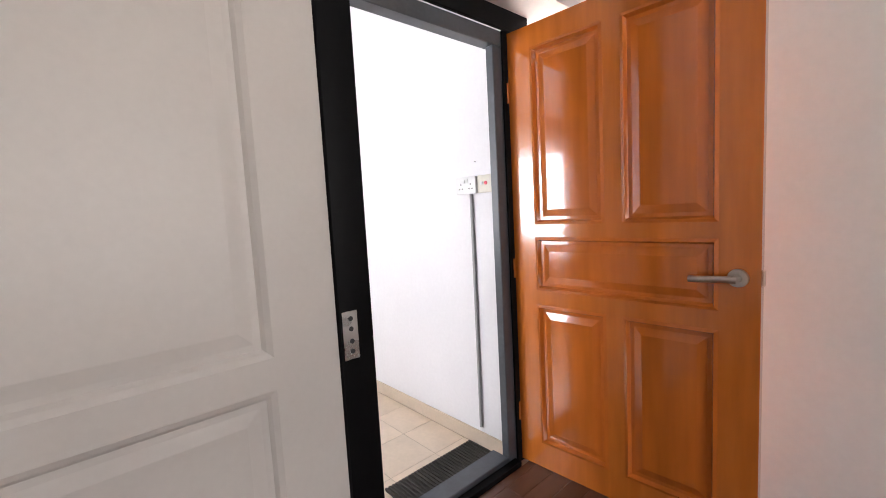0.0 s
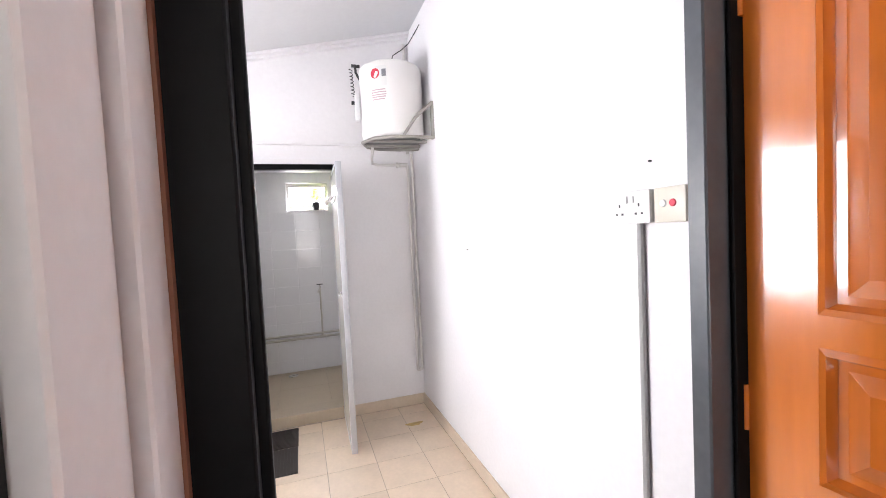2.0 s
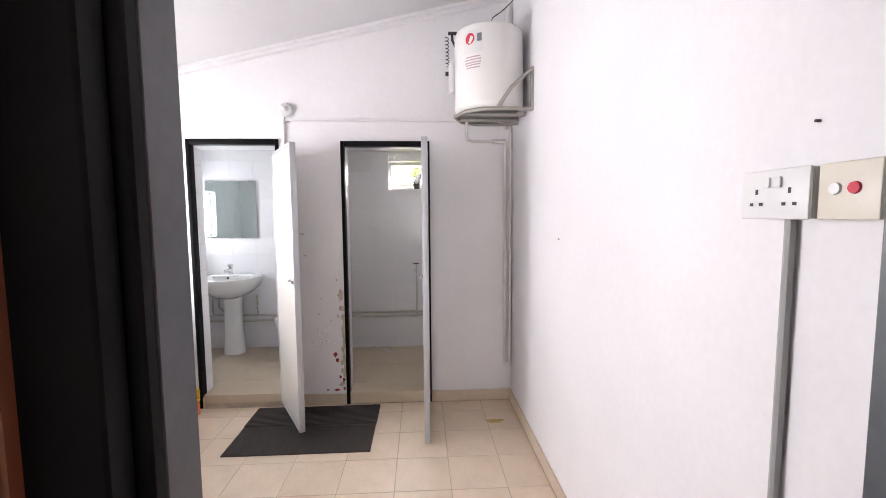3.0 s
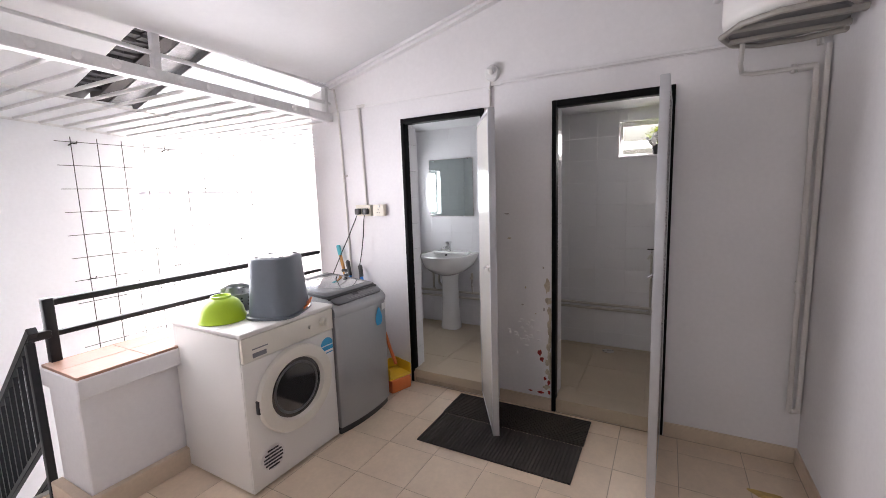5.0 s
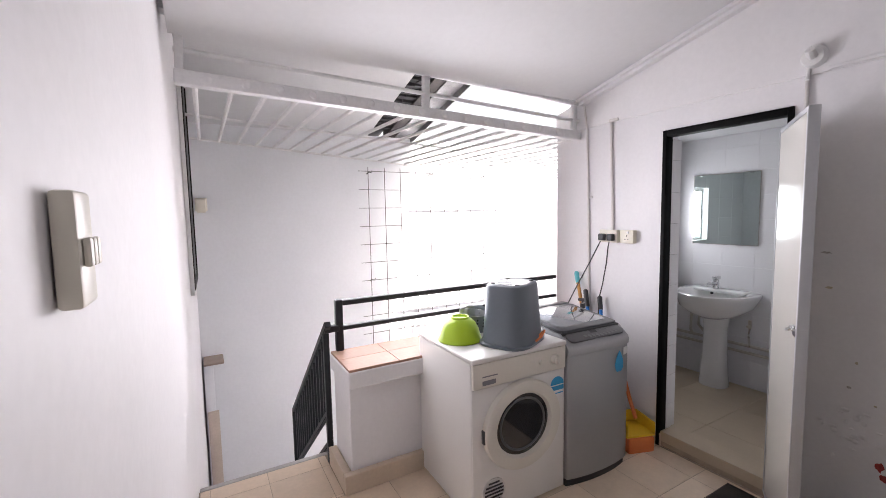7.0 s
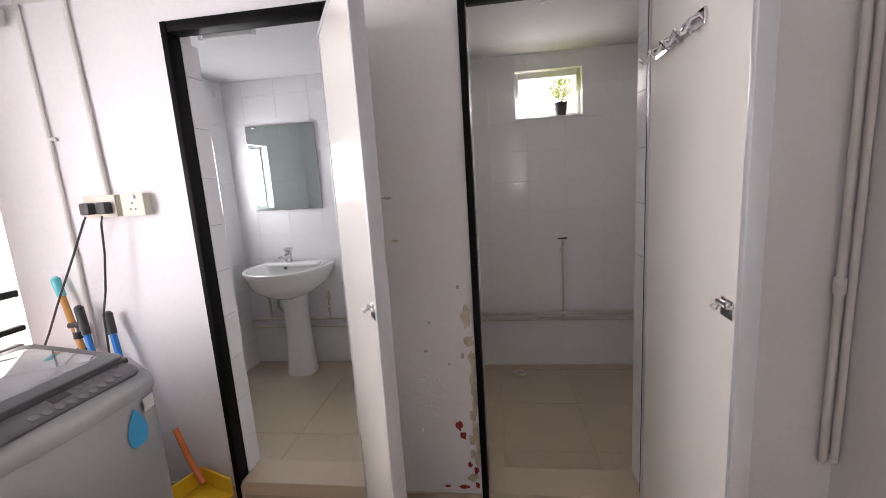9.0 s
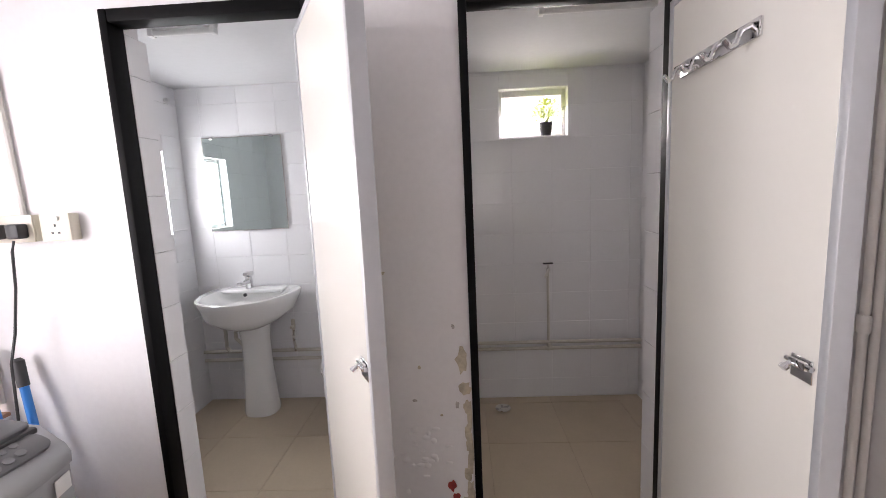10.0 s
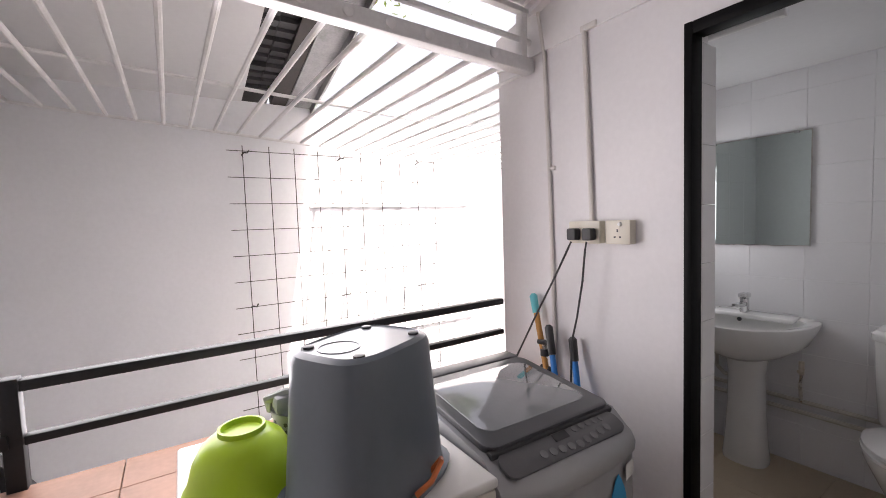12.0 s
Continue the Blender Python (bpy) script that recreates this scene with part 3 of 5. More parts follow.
for u in (0.105, 0.194, 0.284, 0.373):
    part("hook", tube([(u, -0.024, 1.72), (u, -0.045, 1.71), (u, -0.055, 1.685), (u, -0.065, 1.68), (u, -0.078, 1.695)], 0.006), CHROME, hk)

# ---- open side: grille, pergola bars, railing, wire mesh ----
gr = thing("window_grille", pose(-3.09, -1.3, 2.125, 1.6, 0, 0) @ pose(0, 0, 0, -3.2, 0, 0), "white painted steel grille rail below the ceiling edge", "grille")
part("beam", bx(-0.03, 0.03, -1.31, 1.285, 0.0, 0.064, 0.006), GRILLE, gr)
part("top_rail", bx(-0.018, 0.018, -1.31, 1.285, 0.258, 0.283, 0.004), GRILLE, gr)
part("middle_rail", tube([(0, -1.31, 0.155), (0, 1.285, 0.145)], 0.013), GRILLE, gr)
part("upright", bx(-0.02, 0.02, -0.045, -0.005, 0.0645, 0.2575, 0.004), GRILLE, gr)
part("upright", bx(-0.02, 0.02, 1.215, 1.25, 0.0645, 0.2575, 0.004), GRILLE, gr)
part("upright", bx(-0.02, 0.02, -1.305, -1.27, 0.0645, 0.2575, 0.004), GRILLE, gr)
for k in range(15):
    part("bolt", moved(lathe([(0.02, 0), (0.02, 0.007), (0.013, 0.013), (0.005, 0.015)], 14), Matrix.Translation((0.03, -1.175 + k * 0.1585, 0.035)) @ Matrix.Rotation(radians(90), 4, "Y")), GRILLE, gr)
pg = thing("pergola_bars", pose(-4.2, 0, 2.14), "white painted steel bars spanning the stair well", "bars")
for k in range(27):
    y = -2.53 + k * 0.1585
    near, far = 2.15 - 0.028 * (y + 1.3), 2.178 - 0.07 * (y + 1.0)
    part("bar", tube([(1.1, y, near - 2.14), (0.2, y, near + 0.41 * (far - near) - 2.14), (-1.08, y, far - 2.14)], 0.0128, 8), GRILLE, pg)
part("cross_bar", tube([(0.05, -2.6, 0.04 + 0.049 * 1.5), (0.05, 1.68, 0.04 - 0.049 * 2.78)], 0.010), GRILLE, pg)
part("end_bar", tube([(-1.08, -2.6, 0.03 + 0.07 * 1.6), (-1.08, 1.68, 0.03 - 0.07 * 2.68)], 0.011), GRILLE, pg)

rl = thing("railing", pose(-3.335, -1.838, 0.7), "dark grey steel railing above the parapet", "railing")
part("post", bx(-0.022, 0.022, -0.022, 0.022, 0.0, 0.335, 0.003), RAIL, rl)
part("top_rail", bx(-0.02, 0.02, 0.0225, 1.83, 0.296, 0.328, 0.003), RAIL, rl)
part("lower_rail", bx(-0.017, 0.017, 0.0225, 1.83, 0.14, 0.166, 0.003), RAIL, rl)


def sloped(x0, z0, x1, z1, w):
    b = bmesh.new()
    d = Vector((x1 - x0, 0, z1 - z0))
    a = math.atan2(d.z, d.x)
    box(b, 0, d.length, -w, w, -w, w, Matrix.Translation((x0, 0, z0)) @ Matrix.Rotation(-a, 4, "Y"))
    bmesh.ops.bevel(b, geom=b.edges[:], offset=0.003, segments=1, affect="EDGES")
    return b


sr = thing("stair_railing", pose(-3.335, -1.92, 0.0), "dark grey steel stair balustrade sloping down", "railing")
part("handrail", sloped(0.05, 0.9, -1.31, -0.2, 0.019), RAIL, sr)
part("bottom_rail", sloped(-0.02, 0.32, -1.31, -0.72, 0.015), RAIL, sr)
part("stringer_rail", sloped(-0.02, 0.12, -1.31, -0.94, 0.015), RAIL, sr)
part("post", bx(-1.33, -1.29, -0.019, 0.019, -1.85, -0.18, 0.003), RAIL, sr)
part("bracket", bx(-0.01, 0.03, -0.015, 0.075, 0.84, 0.88, 0.003), RAIL, sr)
part("post", bx(-0.03, 0.005, -0.017, 0.017, 0.0, 0.83, 0.003), RAIL, sr)
bal = mesh_of("baluster", bx(-0.009, 0.009, -0.009, 0.009, -0.26, 0.26), RAIL, 0)
for k in range(1, 14):
    o = new("baluster", bal)
    o.parent = sr
    x = -0.02 - 1.28 * k / 14
    o.location = (x, 0, 0.9 - 0.809 * (0.05 - x) - 0.275)

ms = thing("wire_mesh", pose(-5.27, -1.037, 0.155), "dark welded wire trellis fixed to the outside wall", "wire mesh")
wv = mesh_of("vertical_wire", tube([(0, 0, -0.75), (0, 0, 1.93)], 0.0034, 6), WIRE)
wh = mesh_of("horizontal_wire", tube([(0.006, 0, 0), (0.006, 1.95, 0)], 0.003, 6), WIRE)
for k in range(10):
    o = new("vertical_wire", wv)
    o.parent = ms
    o.location = (0, 0.115 + k * 0.195, 0)
for k in range(14):
    o = new("horizontal_wire", wh)
    o.parent = ms
    o.location = (0, 0, 1.885 - k * 0.204)
for y in (0.115, 0.89, 1.68):
    for z in (1.87, 0.66):
        part("clip", tube([(-0.05, y, z - 0.01), (0.0, y + 0.01, z + 0.006), (0.02, y + 0.03, z), (0.005, y + 0.045, z + 0.02)], 0.006, 6), WIRE, ms)

wfm = thing("wall_frame", pose(-4.44, -2.634, 1.06, 0, 0, -0.3), "black window frame in a white casing on the stair wall", "frame")
part("frame", boxes([(-0.36, -0.29, 0.0, 0.03, 0, 1.6), (0.29, 0.36, 0.0, 0.03, 0, 1.6), (-0.2899, 0.2899, 0.0, 0.03, 0, 0.07), (-0.2899, 0.2899, 0.0, 0.03, 1.53, 1.6)], 0.004), BLACK, wfm)
part("pane", bx(-0.289, 0.289, 0.001, 0.022, 0.071, 1.529), DARKP, wfm, "dark pane")
part("casing", boxes([(-0.39, -0.3605, 0.0, 0.024, -0.03, 1.6), (0.3605, 0.39, 0.0, 0.024, -0.03, 1.6), (-0.36, 0.36, 0.0, 0.024, -0.03, -0.0005)], 0.003), GRILLE, wfm, "white casing")
wl = thing("bulkhead_lamp", pose(-5.319, -2.55, 1.68), "small cream wall lamp box", "lamp")
part("base", bx(0, 0.035, -0.05, 0.05, -0.06, 0.06, 0.006), CREAMP, wl)
part("cover", bx(0.0355, 0.10, -0.04, 0.04, -0.075, 0.05, 0.012), CREAMP, wl)
# stub, cap and board stand in for a small door hood and door edge
pier = thing("stair_door_hood", pose(-5.2, -2.535, -1.98), "white stub with a brown door hood beside the stairs", "pier")
part("body", bx(-0.115, 0.1, -0.08, -0.005, 0, 2.19, 0.004), OUTW, pier)
part("cap", bx(-0.119, 0.14, -0.08, 0.085, 2.1905, 2.21, 0.004), CAPW, pier, "brown door hood")
part("board", bx(0.1005, 0.118, -0.07, 0.02, 0.3, 1.75, 0.003), BOARD, pier)

# ---- appliances ----
dr = thing("clothes_dryer", pose(-2.70, -1.152, 0.0, 0, 0, -1) @ Matrix.Scale(1.055, 4, (0, 1, 0)), "white front-loading clothes dryer with a round dark glass door", "dryer")
part("body", bx(-0.295, 0.275, -0.288, 0.288, 0.012, 0.825, 0.008), APPL, dr)
part("lid", bx(-0.30, 0.298, -0.292, 0.292, 0.8255, 0.85, 0.008, 3), APPL, dr)
cp = part("control_panel", bx(0.2755, 0.297, -0.285, 0.285, 0.70, 0.8245, 0.006), APPLC, dr, "cream control panel")
part("knob", joined(rod(bmesh.new(), (0.297, 0.205, 0.765), (0.325, 0.205, 0.765), 0.026, 0.022, 24), bx(0.32, 0.334, 0.2, 0.21, 0.745, 0.785, 0.002)), APPLC, cp)
part("button", rod(bmesh.new(), (0.297, 0.115, 0.762), (0.306, 0.115, 0.762), 0.012, 0.011, 16), APPLC, cp)
part("badge", bx(0.2972, 0.2985, -0.235, -0.16, 0.715, 0.738), INK, cp, "grey name badge")
part("badge_line", bx(0.2972, 0.2983, -0.235, -0.15, 0.755, 0.761), INK, cp)
part("front", bx(0.2755, 0.285, -0.286, 0.286, 0.015, 0.695, 0.004), APPL, dr)
FX = Matrix.Translation((0.285, 0.0, 0.462)) @ Matrix.Rotation(radians(90), 4, "Y") @ Matrix.Diagonal((1.03, 1.03, 1, 1))
dd = part("door_ring", moved(lathe([(0.225, 0.0005), (0.228, 0.018), (0.222, 0.032), (0.205, 0.038), (0.165, 0.034), (0.157, 0.02), (0.155, 0.004)], 56, False, False), FX), APPLC, dr, "cream round door ring")
part("glass", moved(lathe([(0.156, 0.012), (0.15, 0.004), (0.11, -0.02 + 0.03), (0.06, 0.004), (0.01, 0.002)], 48), FX), DRUMG, dd, "dark bowl glass")
part("drum_rim", moved(lathe([(0.138, 0.013), (0.132, 0.017), (0.124, 0.013)], 48, False, False), FX), WPANEL, dd)
part("latch", bx(0.286, 0.308, -0.238, -0.226, 0.42, 0.49, 0.003), DARKP, dd)
vt = part("vent", moved(lathe([(0.068, 0.0005), (0.068, 0.005), (0.06, 0.006), (0.058, 0.001)], 32), Matrix.Translation((0.285, -0.17, 0.15)) @ Matrix.Rotation(radians(90), 4, "Y")), APPL, dr)
for k in range(6):
    z = 0.15 - 0.046 + k * 0.0184
    hw = math.sqrt(max(0.001, 0.056 ** 2 - (z - 0.15) ** 2))
    part("vent_slot", bx(0.2905, 0.2925, -0.17 - hw, -0.17 + hw, z - 0.005, z + 0.005, 0.001, 1), DARKP, vt)
part("energy_label", extrude([(0.045 * math.cos(a), 0.045 * math.sin(a)) for a in [math.pi * k / 12 for k in range(13)]], 0, 0.001), STICK, dr, "blue energy label").matrix_local = Matrix.Translation((0.2862, 0.235, 0.612)) @ Matrix(((0, 0, 1, 0), (1, 0, 0, 0), (0, 1, 0, 0), (0, 0, 0, 1)))
part("label_lines", boxes([(0.2855, 0.2868, 0.19, 0.28, 0.58, 0.604), (0.2855, 0.2868, 0.195, 0.275, 0.56, 0.566)]), STICK, dr)
for x in (-0.24, 0.24):
    for y in (-0.25, 0.25):
        part("foot", lathe([(0.02, 0.0), (0.02, 0.0115)], 12), DARKP, dr).location = (x, y, 0)

def rounded(x0, x1, y0, y1, r, n=5):
    """Outline of a rectangle with rounded corners."""
    out = []
    for cx, cy, a0 in ((x1 - r, y1 - r, 0), (x0 + r, y1 - r, 90), (x0 + r, y0 + r, 180), (x1 - r, y0 + r, 270)):
        out += [(cx + r * math.cos(radians(a0 + 90 * k / n)), cy + r * math.sin(radians(a0 + 90 * k / n))) for k in range(n + 1)]
    return out


wm = thing("washing_machine", pose(-2.648, -0.595, 0.0, 0, 0, -2), "silver top-loading washing machine with a glass lid", "washing machine")
prof = [(0.29 - 0.028 * abs(k / 8 - 1) ** 2.2, -0.243 + 0.486 * k / 16) for k in range(17)]
part("body", extrude([(-0.27, -0.243), *prof, (-0.27, 0.243)], 0.045, 0.76, 0.006), SILVER, wm)
part("plinth", extrude([(-0.25, -0.235), *[(x - 0.015, y * 0.97) for x, y in prof], (-0.25, 0.235)], 0.0, 0.0445), DARKP, wm, "black plinth")
bm = bmesh.new()
secs = []
for y in [-0.243 + 0.486 * k / 16 for k in range(17)]:
    xf = 0.295 - 0.028 * abs(y / 0.243) ** 2.2
    secs.append([bm.verts.new((x, y, z)) for x, z in ((-0.27, 0.761), (xf, 0.761), (xf + 0.003, 0.79), (xf - 0.010, 0.813), (xf - 0.03, 0.827), (0.195, 0.862), (-0.20, 0.90), (-0.27, 0.896))])
skin(bm, secs)
part("top_cover", bm, SILVER, wm)
TILT = Matrix.Translation((0.0, 0, 0.878)) @ Matrix.Rotation(radians(5.5), 4, "Y")
ld = part("lid", moved(extrude(rounded(-0.2, 0.2, -0.23, 0.23, 0.035), 0.0, 0.022, 0.006), TILT), LIDF, wm, "grey lid frame")
part("lid_glass", moved(extrude(rounded(-0.158, 0.145, -0.195, 0.195, 0.04), 0.0168, 0.0236, 0.002), TILT), LIDG, ld, "smoked glass lid pane")
part("lid_front_edge", moved(bx(0.185, 0.208, -0.226, 0.226, -0.008, 0.012, 0.006), TILT), DARKP, ld)
CP = Matrix.Translation((0.232, 0, 0.8435)) @ Matrix.Rotation(radians(25.5), 4, "Y")
cpn = part("control_panel", moved(extrude(rounded(-0.035, 0.036, -0.215, 0.215, 0.028), -0.004, 0.006, 0.002), CP), WPANEL, wm, "dark control panel")
part("display", moved(bx(-0.028, -0.006, -0.03, 0.02, 0.006, 0.0075), CP), DARKP, cpn)
for k in range(9):
    part("button", moved(lathe([(0.011, 0.0061), (0.011, 0.009), (0.007, 0.0085)], 14), CP @ Matrix.Translation((0.022 - 0.003 * abs(k - 4), -0.09 + k * 0.03, 0))), BTN, cpn)
for k in range(5):
    part("button", moved(lathe([(0.009, 0.0061), (0.009, 0.008), (0.006, 0.0075)], 14), CP @ Matrix.Translation((-0.02, 0.05 + k * 0.027, 0))), BTN, cpn)
part("back_cover", bx(-0.27, -0.2, -0.225, 0.225, 0.89, 0.922, 0.008), WPANEL, wm)
part("drop_label", extrude([(0, 0.10), (0.012, 0.085), (0.03, 0.05), (0.038, 0.02), (0.034, -0.006), (0.02, -0.025), (-0.02, -0.025), (-0.034, -0.006), (-0.038, 0.02), (-0.03, 0.05), (-0.012, 0.085)], 0, 0.0015), STICK, wm, "blue drop-shaped paper tag").matrix_local = Matrix.Translation((0.2865, 0.14, 0.635)) @ Matrix.Rotation(radians(4), 4, "Z") @ Matrix(((0, 0, 1, 0), (1, 0, 0, 0), (0, 1, 0, 0), (0, 0, 0, 1)))
part("paper_label", moved(bx(0, 0.0015, -0.025, 0.025, -0.022, 0.022), Matrix.Translation((0.2795, 0.20, 0.725)) @ Matrix.Rotation(radians(13), 4, "Z")), PAPER, wm, "white paper label")

# things on the dryer
bn = thing("bin", pose(-2.565, -1.09, 0.851, 0, 0, 26) @ Matrix.Scale(1.07, 4, (0, 0, 1)), "slate grey plastic bin standing upside down on the dryer", "bin")
SQ = squarish(3.6, 0.87, 1.13)
part("shell", lathe([(0.165, 0.0), (0.168, 0.012), (0.152, 0.014), (0.15, 0.03), (0.134, 0.24), (0.131, 0.285), (0.126, 0.297), (0.118, 0.301)], 48, True, False, SQ), GREYBIN, bn)
part("base", lathe([(0.1185, 0.3005), (0.112, 0.3035), (0.108, 0.299), (0.04, 0.299)], 48, True, True, SQ), GREYBIN, bn)
for sx, sy in ((1, 1), (1, -1), (-1, 1), (-1, -1)):
    part("foot", lathe([(0.012, 0.2995), (0.012, 0.3045), (0.009, 0.3055)], 14), DARKP, bn).location = (0.071 * sx, 0.092 * sy, 0)
part("ring_mark", moved(lathe([(0.046, 0.2992), (0.046, 0.302), (0.043, 0.302), (0.041, 0.2994)], 28, False, False), Matrix.Translation((-0.015, -0.06, 0))), GREYBIN, bn)
part("handle", tube([(0.125, 0.06, 0.02), (0.15, 0.07, 0.05), (0.165, 0.045, 0.06), (0.165, 0.005, 0.04), (0.142, -0.02, 0.018)], 0.006), ORANGE, bn, "orange bin handle")
bw = thing("bowl", pose(-2.735, -1.325, 0.851), "lime green plastic bowl upside down on the dryer", "bowl")
part("shell", lathe([(0.122, 0.0), (0.126, 0.004), (0.12, 0.012), (0.113, 0.03), (0.104, 0.065), (0.086, 0.098), (0.062, 0.117), (0.05, 0.121)], 48, True, False), LIME, bw)
part("foot_ring", lathe([(0.051, 0.1205), (0.05, 0.132), (0.044, 0.132), (0.041, 0.12)], 36, False, True), LIME, bw)
bk = thing("basket", pose(-2.84, -1.15, 0.851), "grey perforated plastic basket behind the bowl", "basket")
part("shell", lathe([(0.07, 0.0), (0.085, 0.05), (0.095, 0.105), (0.09, 0.105), (0.078, 0.05), (0.064, 0.006)], 28), GREYBSK, bk)
part("handle", joined(tube([(-0.02, -0.09, 0.10), (0.0, -0.10, 0.135), (0.03, -0.06, 0.155), (0.05, 0.0, 0.15), (0.05, 0.06, 0.12)], 0.012), bx(-0.01, 0.05, -0.09, -0.03, 0.105, 0.15, 0.01)), GREYBSK, bk)
holes = []
for k in range(14):
    for z in (0.04, 0.06, 0.08):
        a = 2 * math.pi * k / 14
        r0 = 0.08 + 0.16 * (z - 0.04)
        holes.append(rod(bmesh.new(), (r0 * math.cos(a) * 0.98, r0 * math.sin(a) * 0.98, z), (1.06 * r0 * math.cos(a), 1.06 * r0 * math.sin(a), z), 0.006, None, 6))
part("holes", joined(*holes), DARKP, bk)["kind"] = "stuff"

# ---- mats ----
def ribbed_mat(x0, x1, y0, y1, z, along_x, label):
    t = thing("rubber_mat", pose((x0 + x1) / 2, (y0 + y1) / 2, z), label, "mat", "rubber mats")
    hx, hy = (x1 - x0) / 2, (y1 - y0) / 2
    part("base", bx(-hx, hx, -hy, hy, 0, 0.005, 0.001, 1), RUBBER, t)
    rows = []
    if along_x:
        n = int(2 * hy / 0.017)
        rows = [(-hx, hx, -hy + i * 2 * hy / n + 0.003, -hy + i * 2 * hy / n + 0.012, 0.005, 0.011) for i in range(n)]
    else:
        n = int(2 * hx / 0.02)
        rows = [(-hx + i * 2 * hx / n + 0.003, -hx + i * 2 * hx / n + 0.014, -hy, hy, 0.005, 0.011) for i in range(n)]
    part("ribs", boxes(rows), RUBBER, t)["kind"] = "stuff"
    return t


ribbed_mat(-1.95, -1.03, -0.335, -0.05, 0.0005, True, "dark brown ribbed rubber mat at the toilet doors")
ribbed_mat(-1.945, -1.033, -0.688, -0.345, 0.0005, False, "dark brown ribbed rubber mat at the toilet doors")
ribbed_mat(-0.63, -0.018, -2.57, -2.345, 0.0005, False, "dark grey ribbed rubber mat inside the laundry door")

# ---- heater and pipes ----
ht = thing("water_heater", pose(-0.24, -0.37, 2.12) @ Matrix.Scale(0.96, 4, (0, 0, 1)), "white cylindrical storage water heater on a steel wall bracket", "water heater")
part("tank", lathe([(0.205, 0.02), (0.22, 0.035), (0.225, 0.06), (0.225, 0.515), (0.218, 0.54), (0.19, 0.556), (0.06, 0.562)], 56), APPL, ht)
br = part("bracket", joined(bx(0.225, 0.2445, -0.24, -0.20, -0.01, 0.26, 0.003), bx(0.225, 0.2445, 0.16, 0.20, -0.01, 0.26, 0.003),
                            bx(-0.2, 0.224, -0.10, -0.07, -0.012, 0.012, 0.003), bx(-0.2, 0.224, 0.07, 0.10, -0.012, 0.012, 0.003),
                            tube([(0.235, -0.22, 0.0), (0.1, -0.235, 0.0), (-0.06, -0.222, 0.0), (-0.17, -0.15, 0.0), (-0.225, 0.0, 0.0), (-0.17, 0.15, 0.0), (-0.06, 0.222, 0.0), (0.1, 0.225, 0.0), (0.235, 0.18, 0.0)], 0.013)), STEELB := material("grey_painted_bracket", (0.36, 0.34, 0.31), 0.5, 0.3, var=0.1), ht, "grey painted steel bracket")
part("brace", tube([(0.23, -0.235, 0.25), (0.1, -0.245, 0.13), (0.02, -0.24, 0.01)], 0.011), STEELB, br)
part("bottom_plate", lathe([(0.2, 0.005), (0.2, 0.019)], 40), WPANEL, ht)


def on_tank(ang, z, w, h, depth=0.001, r=0.2255):
    b = bmesh.new()
    n = 8
    rings = []
    for k in range(n + 1):
        a = radians(ang) + (k / n - 0.5) * w / r
        rings.append([b.verts.new((rr * math.cos(a), rr * math.sin(a), zz)) for rr, zz in ((r, z - h / 2), (r, z + h / 2), (r + depth, z + h / 2), (r + depth, z - h / 2))])
    skin(b, rings)
    return b


lb = part("label", on_tank(-125, 0.43, 0.125, 0.14), PAPER, ht, "white printed label")
bm = bmesh.new()
ring = []
for k in range(20):
    a = 2 * math.pi * k / 20
    ang = radians(-130) + 0.033 * math.cos(a) / 0.227
    ring.append([0.2272 * math.cos(ang), 0.2272 * math.sin(ang), 0.45 + 0.036 * math.sin(a)])
bm.faces.new([bm.verts.new(p) for p in ring])
part("emblem", bm, RED, lb, "red oval emblem", 0)
for i, (z, w) in enumerate(((0.335, 0.1), (0.318, 0.11), (0.30, 0.11), (0.285, 0.1), (0.268, 0.09))):
    part("print_line", on_tank(-125, z, w, 0.008), INKP := bpy.data.materials.get("pink_grey_print") or material("pink_grey_print", (0.5, 0.38, 0.4), 0.6, bump=0), ht)
part("print_block", on_tank(-114, 0.45, 0.03, 0.05), INK, lb)
part("side_box", bx(-0.265, -0.23, -0.02, 0.03, 0.16, 0.36, 0.008), WHITEP, ht, "white plastic valve cover")
part("valve", joined(tube([(-0.2, 0.12, 0.5), (-0.23, 0.12, 0.56), (-0.235, 0.12, 0.62)], 0.009), rod(bmesh.new(), (-0.26, 0.12, 0.61), (-0.2, 0.12, 0.61), 0.012)) , DARKP, ht)
part("drain_plug", rod(bmesh.new(), (-0.285, 0.03, 0.30), (-0.255, 0.03, 0.30), 0.014), DARKP, ht)
cw = []
for k in range(40):
    cw.append((-0.27 - 0.012 * math.sin(k * 1.3), 0.1 + 0.012 * math.cos(k * 1.3) - 0.002 * k, 0.58 - 0.006 * k))
part("coiled_wire", tube(cw, 0.003, 5), DARKP, ht)
part("top_wire", tube([(0.0, -0.02, 0.58), (0.02, -0.03, 0.65), (0.08, -0.04, 0.69), (0.14, -0.03, 0.75), (0.2, -0.02, 0.85), (0.24, 0.0, 0.92)], 0.0035, 6), DARKP, ht)

pp = thing("water_pipes", pose(0, -0.002, 0), "white painted water pipes in the wall corner", "pipes")
part("pipe", tube([(-0.018, -0.03, 0.30), (-0.018, -0.03, 1.0), (-0.018, -0.03, 2.11)], 0.0125, 10), PVC, pp)
part("pipe", tube([(-0.056, -0.03, 0.30), (-0.056, -0.03, 1.1), (-0.056, -0.03, 2.02)], 0.0125, 10), PVC, pp)
